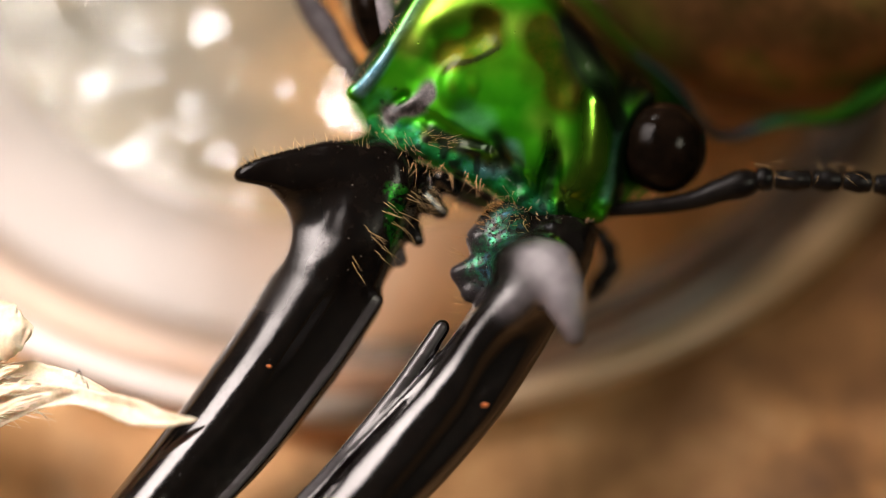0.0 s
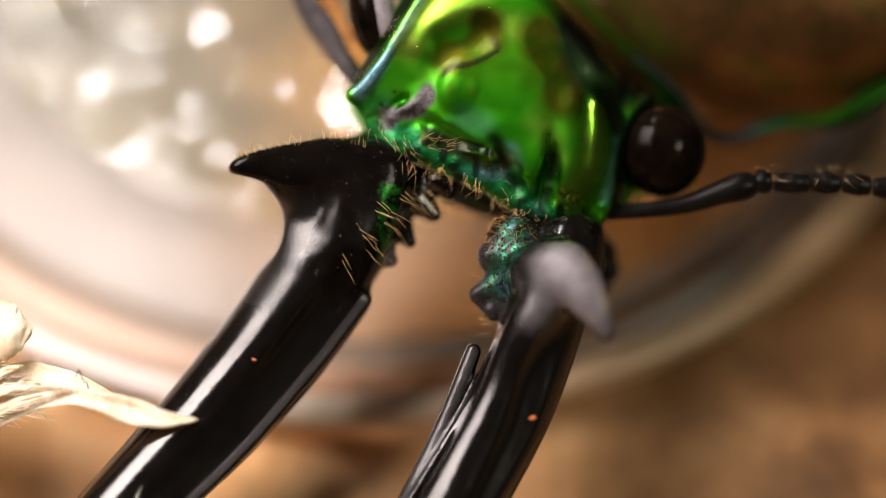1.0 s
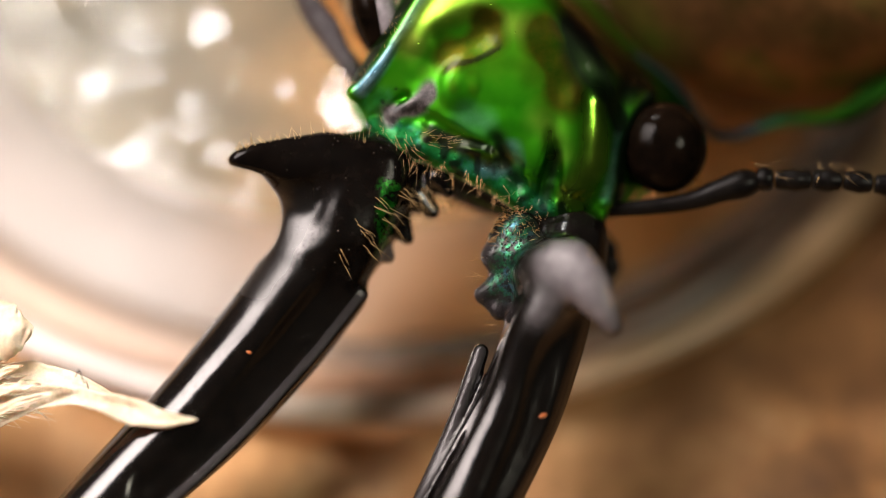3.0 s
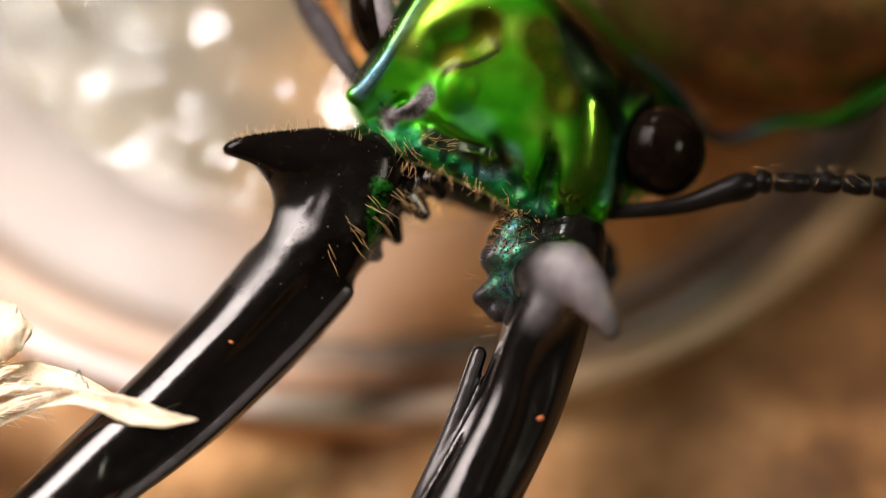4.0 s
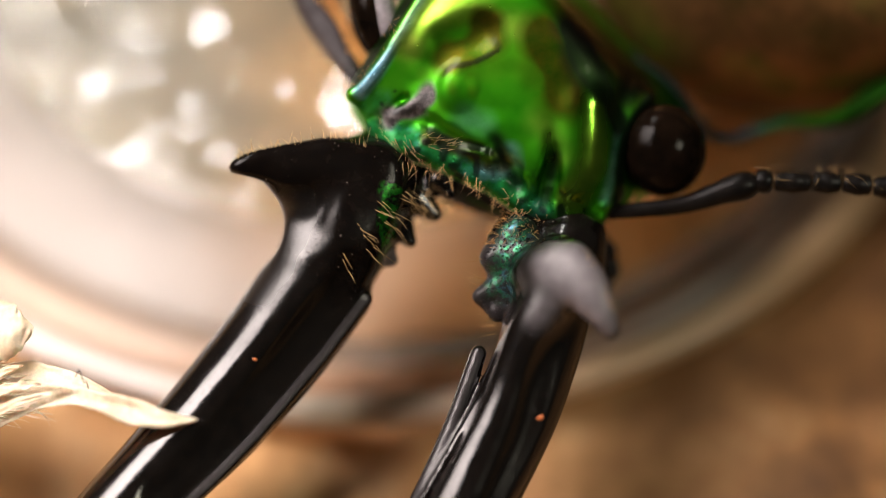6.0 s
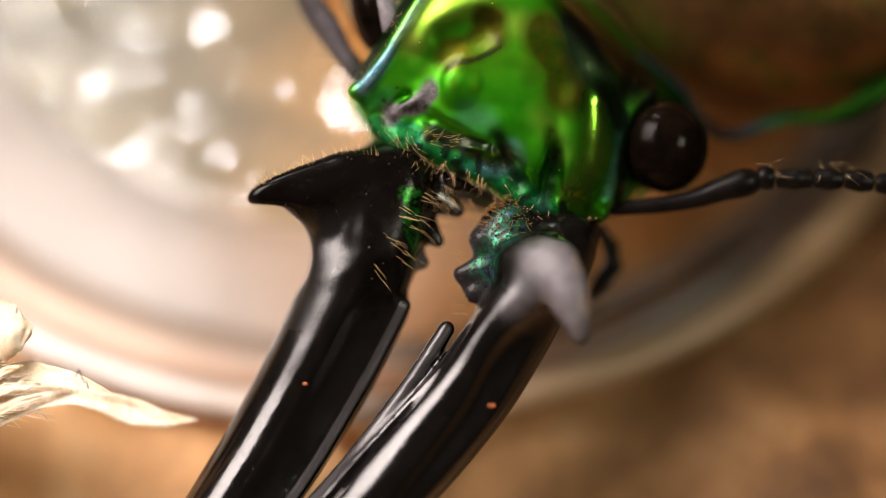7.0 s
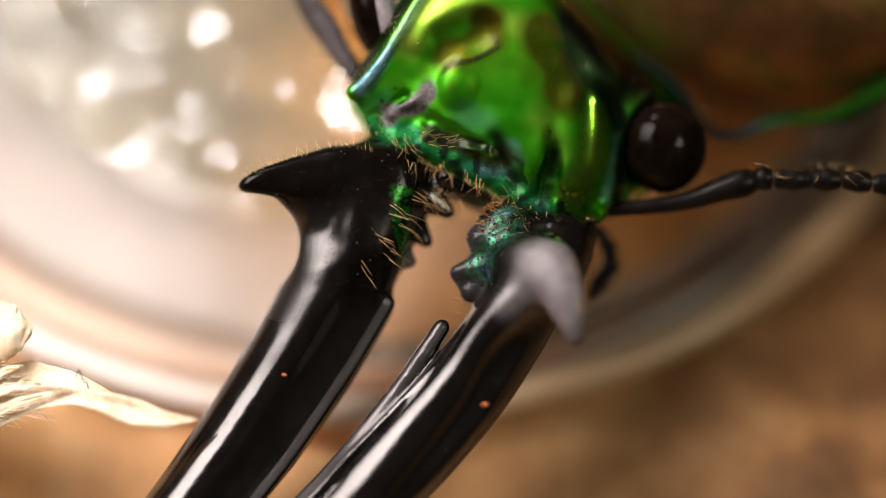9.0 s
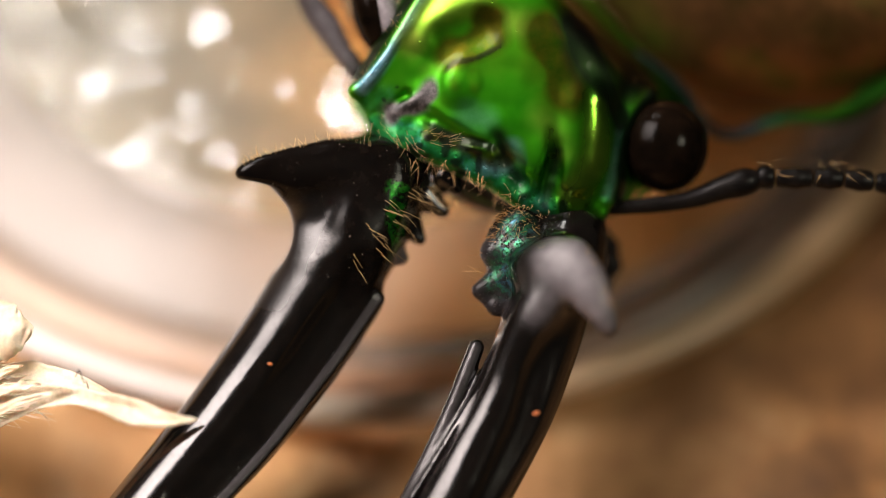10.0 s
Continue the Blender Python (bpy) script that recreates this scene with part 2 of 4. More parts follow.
def green_margin():
    """A dark bluish edge that turns to bright metallic green further along."""
    m, n, l, b = shader("green_margin")
    co = n.new("ShaderNodeTexCoord")
    sep = n.new("ShaderNodeSeparateXYZ")
    l.new(co.outputs["Object"], sep.inputs[0])
    along = n.new("ShaderNodeMapRange")
    along.inputs["From Min"].default_value, along.inputs["From Max"].default_value = 470 * UNIT, 760 * UNIT
    l.new(sep.outputs["X"], along.inputs["Value"])
    c = ramp(n, l, along.outputs["Result"], [(0.0, (0.012, 0.022, 0.022)), (0.36, (0.03, 0.06, 0.07)), (0.52, (0.03, 0.20, 0.07)), (0.74, (0.04, 0.20, 0.008)), (1.0, (0.012, 0.07, 0.003))])
    spot = ramp(n, l, noise_node(n, l, 0.0012, 4, 0.6, 3.0), [(0.3, (0.6, 0.6, 0.6)), (0.7, (1.1, 1.1, 1.1))])
    mul = n.new("ShaderNodeVectorMath")
    mul.operation = "MULTIPLY"
    l.new(c, mul.inputs[0]), l.new(spot, mul.inputs[1])
    l.new(mul.outputs[0], b.inputs["Base Color"])
    b.inputs["Metallic"].default_value, b.inputs["Roughness"].default_value = 0.9, 0.36
    relief(n, l, b, [(noise_node(n, l, 0.0005, 4), 0.00002, 0.3)])
    return m


MARGIN = green_margin()

# ---- making shapes ----


def ob_from(name, verts, faces, material, parent=None, label="", smooth=True):
    me = bpy.data.meshes.new(name)
    me.from_pydata(verts, [], faces)
    me.materials.append(material)
    if smooth:
        me.polygons.foreach_set("use_smooth", [True] * len(me.polygons))
    me.update()
    ob = new(name, me)
    ob.parent = parent
    if label:
        tagged(ob, label)
    return ob


def part(name, bm, material, parent, label="", smooth=True):
    me = bpy.data.meshes.new(name)
    bm.to_mesh(me)
    bm.free()
    me.materials.append(material)
    if smooth:
        me.polygons.foreach_set("use_smooth", [True] * len(me.polygons))
    ob = new(name, me)
    ob.parent = parent
    if label:
        tagged(ob, label)
    return ob


def g(a, b, h=0.0):
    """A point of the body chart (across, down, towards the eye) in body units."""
    s = 1 - h * 0.000248
    return np.array(((a - 784) * s, (441 - b) * s, h), float)


def capsule(p, a, b, ra, rb):
    d = b - a
    h = np.clip(((p - a) @ d) / (d @ d), 0, 1)
    return np.linalg.norm(p - a - h[:, None] * d, axis=1) - (ra + (rb - ra) * h)


def smin(a, b, k):
    h = np.clip(0.5 + 0.5 * (b - a) / k, 0, 1)
    return b + (a - b) * h - k * h * (1 - h)


def smax(a, b, k):
    return -smin(-a, -b, k)


def chain(p, rows, k=12.0):
    """Rows of (across, down, height, radius)."""
    out = None
    for (a, b, h, r), (a2, b2, h2, r2) in zip(rows, rows[1:]):
        d = capsule(p, g(a, b, h), g(a2, b2, h2), r, r2)
        out = d if out is None else smin(out, d, k)
    return out


def glide(rows, n):
    """Rows drawn as a smooth line through the given ones, in n steps each."""
    out, m = [], len(rows)
    r = np.array(rows, float)
    for j in range(m - 1):
        a, p0, p1, b = r[max(j - 1, 0)], r[j], r[j + 1], r[min(j + 2, m - 1)]
        for i in range(n):
            q = i / n
            out.append(0.5 * (2 * p0 + (p1 - a) * q + (2 * a - 5 * p0 + 4 * p1 - b) * q * q + (3 * p0 - a - 3 * p1 + b) * q ** 3))
    return out + [r[-1]]


def tube(p, rows, n=5):
    """A smooth tube along rows of (across, down, height, radius), with no swelling at the rows."""
    out = np.full(len(p), 1e9)
    line = glide(rows, n)
    for u, v in zip(line, line[1:]):
        np.minimum(out, capsule(p, g(*u[:3]), g(*v[:3]), u[3], v[3]), out=out)
    return out


def face(p, at, normal):
    """Distance above a plane; normal as (across, down, towards the eye)."""
    n = np.array((normal[0], -normal[1], normal[2]), float)
    return (p - g(*at)) @ (n / np.linalg.norm(n))


def blob(p, c, radii, turn=0.0, lean=0.0, tip=0.0):
    """An ellipsoid; turn about the chart's height axis, lean and tip about the others (degrees)."""
    m = np.array(Euler((radians(tip), radians(lean), radians(turn))).to_matrix())
    q = (p - c) @ m
    r = np.array(radii, float)
    k0, k1 = np.linalg.norm(q / r, axis=1), np.linalg.norm(q / (r * r), axis=1)
    return k0 * (k0 - 1) / np.maximum(k1, 1e-9)


def lump(p, size, seed=0):
    """Smooth value noise, -1 to 1, with lumps of about that size."""
    q = p / size + 100.0 + seed * 17.3
    i = np.floor(q).astype(np.int64)
    f = q - i
    f = f * f * (3 - 2 * f)
    out = np.zeros(len(p))
    for c in ((a, b, d) for a in (0, 1) for b in (0, 1) for d in (0, 1)):
        n = (i[:, 0] + c[0]) * 73856093 ^ (i[:, 1] + c[1]) * 19349663 ^ (i[:, 2] + c[2]) * 83492791
        n = (n * 2654435761 >> 7) & 65535
        w = np.ones(len(p))
        for k in range(3):
            w *= f[:, k] if c[k] else 1 - f[:, k]
        out += w * n
    return out / 32767.5 - 1


def skin(name, f, lo, hi, step, material, parent, origin=None, tints=None, label="", relax=3):
    """The surface f = 0 as a mesh (surface nets), in body units; tints: {attribute: function of points}."""
    lo, hi = np.array(lo, float), np.array(hi, float)
    n = np.ceil((hi - lo) / step).astype(int) + 1
    ax = [lo[i] + step * np.arange(n[i]) for i in range(3)]
    pts = np.stack(np.meshgrid(*ax, indexing="ij"), -1).reshape(-1, 3)
    # coarse look first, then only the blocks that the surface can cross
    big = 5
    m = (n + big - 1) // big
    mid = [ax[i][0] + step * (big * np.arange(m[i]) + (big - 1) / 2) for i in range(3)]
    rough = f(np.stack(np.meshgrid(*mid, indexing="ij"), -1).reshape(-1, 3)).reshape(m)
    for size in (2, 1):
        m = (n + size - 1) // size
        where = [np.minimum((np.arange(m[i]) * size + size // 2) // big, rough.shape[i] - 1) for i in range(3)]
        finer = rough[np.ix_(*where)]
        if size == 1:
            break
        mid = np.stack(np.nonzero(np.abs(finer) < step * big * 1.6), -1)
        at = lo + step * (size * mid + (size - 1) / 2)
        got = np.concatenate([f(at[i:i + 200000]) for i in range(0, len(at), 200000)])
        finer[tuple(mid.T)] = got
        rough, big = finer, size
    val = np.where(finer < 0, -1e3, 1e3).ravel()
    todo = np.nonzero(np.abs(finer.ravel()) < step * big * 1.6)[0]
    for i in range(0, len(todo), 200000):
        val[todo[i:i + 200000]] = f(pts[todo[i:i + 200000]])
    val = val.reshape(n)
    inside = val < 0
    total, count = np.zeros((*(n - 1), 3)), np.zeros(n - 1)
    corners = [(i, j, k) for i in (0, 1) for j in (0, 1) for k in (0, 1)]
    cut = lambda a, c: a[c[0]:n[0] - 1 + c[0], c[1]:n[1] - 1 + c[1], c[2]:n[2] - 1 + c[2]]
    for c in corners:
        for axis in range(3):
            if c[axis]:
                continue
            e = list(c)
            e[axis] = 1
            v0, v1 = cut(val, c), cut(val, e)
            cross = (v0 < 0) != (v1 < 0)
            w = np.where(cross, v0 / np.where(cross, v0 - v1, 1), 0)
            add = np.zeros((*(n - 1), 3))
            for i in range(3):
                add[..., i] = c[i]
            add[..., axis] = w
            total += add * cross[..., None]
            count += cross
    live = count > 0
    index = -np.ones(n - 1, int)
    index[live] = np.arange(live.sum())
    base = np.stack(np.nonzero(live), -1)
    verts = lo + step * (base + total[live] / count[live][:, None])
    faces = []
    for axis in range(3):
        u, v = (axis + 1) % 3, (axis + 2) % 3
        s0, s1 = [slice(None)] * 3, [slice(None)] * 3
        s0[axis], s1[axis] = slice(0, -1), slice(1, None)
        a, b = inside[tuple(s0)], inside[tuple(s1)]
        q = np.stack(np.nonzero(a != b), -1)
        q = q[(q[:, u] > 0) & (q[:, v] > 0) & (q[:, u] < n[u] - 1) & (q[:, v] < n[v] - 1)]
        flip = a[tuple(q.T)]
        ids = []
        for du, dv in ((1, 1), (0, 1), (0, 0), (1, 0)):
            r = q.copy()
            r[:, u] -= du
            r[:, v] -= dv
            ids.append(index[tuple(r.T)])
        quad = np.stack(ids, -1)
        quad[~flip] = quad[~flip][:, ::-1]
        faces.append(quad)
    faces = np.concatenate(faces)
    for _ in range(relax):
        mean, many = np.zeros_like(verts), np.zeros(len(verts))
        for k in range(4):
            for to in (faces[:, (k + 1) % 4], faces[:, k - 1]):
                many += np.bincount(faces[:, k], minlength=len(verts))
                for i in range(3):
                    mean[:, i] += np.bincount(faces[:, k], verts[to, i], len(verts))
        verts = 0.4 * verts + 0.6 * mean / np.maximum(many, 1)[:, None]
    o = np.zeros(3) if origin is None else origin
    ob = ob_from(name, ((verts - o) * UNIT).tolist(), faces.tolist(), material, parent, label)
    for key, fn in (tints or {}).items():
        at = ob.data.attributes.new(key, "FLOAT", "POINT")
        at.data.foreach_set("value", np.clip(fn(verts), 0, 1).astype(np.float32))
    ob.location = o * UNIT
    return ob


def near(p, rows, reach):
    """1 on a line through the chart, falling to 0 at `reach` from it."""
    return np.clip(2.0 - 1.7 * chain(p, [(*r, 0.0) for r in rows], 1.0) / reach, 0, 1)


def soft(p, rows, reach):
    """1 on a line through the chart, fading evenly to 0 at `reach` from it."""
    q = np.clip(1 - chain(p, [(*r, 0.0) for r in rows], 1.0) / reach, 0, 1)
    return q * q * (3 - 2 * q)


def level(f, a, b, top=170.0, low=-220.0):
    """The height at which the surface f = 0 is met first, coming down over the chart's point (a, b)."""
    hs = np.arange(top, low, -2.0)
    hit = np.nonzero(f(np.array([g(a, b, h) for h in hs])) < 0)[0]
    return float(hs[hit[0]]) if len(hit) else None


def bristles(name, parent, specs, origin=None, seed=1, label="fine golden bristles", material=None, on=None):
    """Curved tapering hairs, joined. specs: (count, path rows, spread, way, sway, length, thick)."""
    rnd = random.Random(seed)
    o = np.zeros(3) if origin is None else origin
    verts, faces = [], []
    for count, rows, spread, way, sway, length, thick in specs:
        stops = [g(*r) for r in rows]
        for _ in range(count):
            s = rnd.random() * (len(stops) - 1)
            i = min(int(s), len(stops) - 2)
            root = stops[i] + (stops[i + 1] - stops[i]) * (s - i)
            root = root + np.array([rnd.uniform(-1, 1) * spread for _ in range(3)]) * (1, 1, 0.4)
            if on:
                k = 1 - root[2] * 0.000248
                a, b = root[0] / k + 784, 441 - root[1] / k
                h = level(on, a, b, root[2] + 70, root[2] - 70)
                if h is not None:
                    root = g(a, b, h - 1.5)
            d = np.array((way[0], -way[1], way[2]), float) + np.array([rnd.gauss(0, sway) for _ in range(3)])
            d /= np.linalg.norm(d)
            bend = np.cross(d, (0.0, 0.0, 1.0)) * rnd.choice((0.6, 0.35, -0.15)) + np.array([rnd.gauss(0, 0.2) for _ in range(3)])
            ln, th = length * rnd.uniform(0.55, 1.25), thick * rnd.uniform(0.7, 1.2)
            side = np.cross(d, (0.3, 0.2, 1.0))
            side /= np.linalg.norm(side)
            up = np.cross(d, side)
            start = len(verts)
            for j in range(7):
                q = j / 6
                c = root + d * ln * q + bend * ln * 0.5 * q * q
                r = th * (1 - 0.85 * q)
                for k in range(3):
                    ang = 2.094 * k
                    verts.append(((c + (side * math.cos(ang) + up * math.sin(ang)) * r - o) * UNIT).tolist())
            for j in range(6):
                for k in range(3):
                    a, b = start + 3 * j + k, start + 3 * j + (k + 1) % 3
                    faces.append((a, b, b + 3, a + 3))
    ob = ob_from(name, verts, faces, material or HAIR, parent, label)
    return tagged(ob, kind="stuff")


# ---- the ground and the dish ----


def ground():
    n, size = 150, 0.09
    def height(x, y):
        return 0.0011 * noise.noise((x * 160, y * 160, 0.3)) + 0.0006 * noise.noise((x * 480, y * 480, 2.0))
    verts, faces = [], []
    xs = [-1.5, -0.5, -0.16] + [-size + 2 * size * i / n for i in range(n + 1)] + [0.16, 0.5, 1.5]
    for y in xs:
        for x in xs:
            flat = max(0.0, 1 - max(abs(x), abs(y)) / size)
            keep = min(1.0, math.hypot(x + 0.0037, y - 0.0274) / 0.034) ** 4
            verts.append((x, y, -0.0012 + height(x, y) * min(1, 4 * flat) * (0.25 + 0.75 * keep)))
    m = len(xs)
    for j in range(m - 1):
        for i in range(m - 1):
            a = j * m + i
            faces.append((a, a + 1, a + m + 1, a + m))
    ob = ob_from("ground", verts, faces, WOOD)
    return tagged(ob, "rough warm brown wood ground with lighter worn patches, lamp pool painted on one side", "ground", kind="structure")


ground()


def lathe(name, profile, material, parent, label="", steps=160):
    verts, faces = [], []
    k = len(profile)
    for i in range(steps):
        a = 2 * math.pi * i / steps
        for r, z in profile:
            verts.append((r * math.cos(a) / 1000, r * math.sin(a) / 1000, z / 1000))
    for i in range(steps):
        for j in range(k):
            a, b = i * k + j, i * k + (j + 1) % k
            c, d = ((i + 1) % steps) * k + (j + 1) % k, ((i + 1) % steps) * k + j
            faces.append((a, d, c, b))
    return ob_from(name, verts, faces, material, parent, label)


def dish():
    root = tagged(new("dish"), "round shallow translucent plastic dish lying on brown wood", "dish")
    root.matrix_world = pose(-0.0041, 0.0276, 0.0)
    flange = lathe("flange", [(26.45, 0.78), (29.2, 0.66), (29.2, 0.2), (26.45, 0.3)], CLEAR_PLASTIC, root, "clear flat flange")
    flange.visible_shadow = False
    lathe("rim", [(29.25, 0.0), (30.4, 0.0), (30.7, 0.4), (30.65, 0.8), (30.3, 1.1), (29.8, 1.15), (29.4, 1.0), (29.25, 0.75)], RIM, root, "pale rounded rim")
    lathe("basin", [(0.02, 2.0), (10, 1.95), (18, 1.98), (20.6, 1.93), (20.75, 1.87), (20.6, 1.82), (18, 1.75), (0.02, 1.75)], FLOOR_PLASTIC, root, "basin floor, milky where lamp glare is painted in").visible_shadow = False
    lathe("shoulder", [(19.6, 1.6), (20.8, 1.8), (22.6, 1.52), (24.6, 1.12), (26.1, 0.84), (26.4, 0.78), (26.4, 0.4), (24.6, 0.8), (22.6, 1.2), (20.8, 1.48), (19.6, 1.4)], SHOULDER, root, "pale sloping shoulder").visible_shadow = False
    return root


dish()

# ---- the beetle ----
beetle = tagged(new("stag_beetle"), "metallic green stag beetle with long glossy black mandibles", "beetle")
beetle.matrix_world = pose(*AIM, 35, 0, 0)


def speck_on(f, a, b, size, parent, origin, turn=0.0):
    bm = bmesh.new()
    at = Matrix.Translation([v * UNIT for v in g(a, b, level(f, a, b)) - origin])
    bmesh.ops.create_icosphere(bm, subdivisions=2, radius=size * UNIT, matrix=at @ pose(0, 0, 0, 0, 0, turn) @ Matrix.Diagonal((1.2, 0.65, 0.5, 1)))
    part("speck", bm, SPECK, parent, "orange speck of dirt")


def mandible_right():
    o = g(782, 160, -40)

    def f(p):
        d = tube(p, [(690, 300, -110, 80), (640, 380, -95, 90), (583, 480, -70, 88), (521, 582, -60, 85), (445, 690, -50, 82),
                     (362, 800, -30, 80), (280, 900, -5, 78), (175, 1020, 34, 68), (70, 1120, 62, 52), (20, 1210, 80, 24)])
        d = smin(d, tube(p, [(640, 300, -80, 30), (600, 326, -72, 38), (566, 372, -64, 46), (563, 415, -66, 52), (568, 460, -66, 70)], 3), 26)
        # the raised plate with its horn
        plate = smin(blob(p, g(646, 388, -60), (68, 140, 88), -12), tube(p, [(426, 312, 22, 14), (450, 307, 19, 24), (500, 302, 6, 34), (560, 298, -12, 44), (600, 298, -22, 50), (670, 320, -50, 60)], 4), 46)
        d = smin(d, smax(plate, face(p, (575, 380, 24), (0.16, -0.04, 1.0)), 22), 36)
        d = smin(d, tube(p, [(640, 534, -60, 38), (568, 645, -56, 38), (455, 790, -32, 36), (362, 890, -8, 32)], 3), 20)
        # the round bay under the horn
        k = 1 - p[:, 2] * 0.000248
        d = smin(d, tube(p, [(512, 330, -22, 36), (540, 352, -40, 44), (556, 390, -58, 46), (552, 450, -66, 54)], 3), 24)
        d = smax(d, 88 - np.hypot(p[:, 0] / k - (428 - 784), p[:, 1] / k - (441 - 414)), 7)
        # the shallow trough along the inner side
        d = smax(d, -tube(p, [(640, 490, 32, 30), (590, 570, 28, 34), (520, 670, 36, 34), (430, 790, 60, 34), (330, 900, 86, 34)], 4), 30)
        # the inner blade
        d = smin(d, tube(p, [(667, 532, -38, 13), (594, 640, -30, 14), (486, 782, -8, 13), (398, 882, 16, 13), (280, 1000, 48, 12)], 3), 7)
        d = d + 1.0 * lump(p, 70, 3) + 0.8 * lump(p, 24, 4) * near(p, [(640, 320, 0), (720, 420, -20)], 130)
        for a, b, r in (((676, 430), (708, 460), 14), ((712, 390), (740, 426), 13), ((742, 345), (780, 376), 15), ((790, 318), (806, 340), 12)):
            d = smin(d, capsule(p, g(*a, -78), g(*b, -70), 34, r), 9)
        return d

    ob = skin("mandible", f, (-820, -800, -260), (40, 230, 150), 4.6, BLACK, beetle, o,
              {"green": lambda p: 0.8 * near(p, [(a, b, level(f, a, b) or -50.0) for a, b in ((703, 345), (704, 390), (698, 440))], 20 + 10 * lump(p, 20, 33)),
               "dull": lambda p: np.maximum(np.maximum(0.8 * soft(p, [(535, 350, -20), (545, 400, -25), (525, 470, -20), (490, 530, -20)], 80), 0.35 * soft(p, [(560, 310, 10), (620, 330, 10), (630, 430, 10), (650, 480, -10)], 95)), np.maximum(0.5 * near(p, [(690, 450, -60), (712, 462, -60)], 26), 0.6 * near(p, [(667, 532, -26), (594, 640, -16), (486, 782, 6), (398, 882, 30), (280, 1000, 60)], 12))),
               # lit edge of the blade and the tooth's sheen painted in grey
               "grey_sheen": lambda p: np.maximum(0.45 * near(p, [(690, 450, -60), (712, 462, -60)], 22), 0.12 * near(p, [(667, 532, -26), (594, 640, -16), (486, 782, 6), (398, 882, 30), (280, 1000, 60)], 9)),
               "pitted": lambda p: near(p, [(470, 300, 20), (560, 296, 20), (670, 300, 0), (660, 360, 5), (640, 420, 5), (630, 480, -10)], 66 + 14 * lump(p, 30, 31))},
              "long glossy black mandible with a hooked horn at its base")
    bristles("bristles", ob, [
        (9, [(640, 400, 10), (690, 450, 0)], 16, (0.82, 0.50, 0.25), 0.10, 42, 0.6),
        (9, [(665, 355, 10), (720, 410, 0)], 16, (0.82, 0.45, 0.25), 0.10, 46, 0.6),
        (8, [(715, 345, -10), (760, 380, -40)], 14, (0.85, 0.45, 0.25), 0.12, 46, 0.6),
        (3, [(610, 440, 10), (630, 480, 0)], 8, (0.5, 0.8, 0.3), 0.12, 34, 0.7),
        (64, [(425, 296, 22), (460, 280, 18), (520, 266, 8), (600, 248, -10), (655, 262, -20)], 4, (-0.35, -0.8, 0.3), 0.35, 17, 0.55),
        (14, [(730, 330, -30), (800, 350, -60)], 18, (0.5, 0.8, 0.2), 0.2, 36, 0.6)], o, 3, on=f)
    speck_on(f, 475, 648, 5.5, ob, o, -20)
    return ob


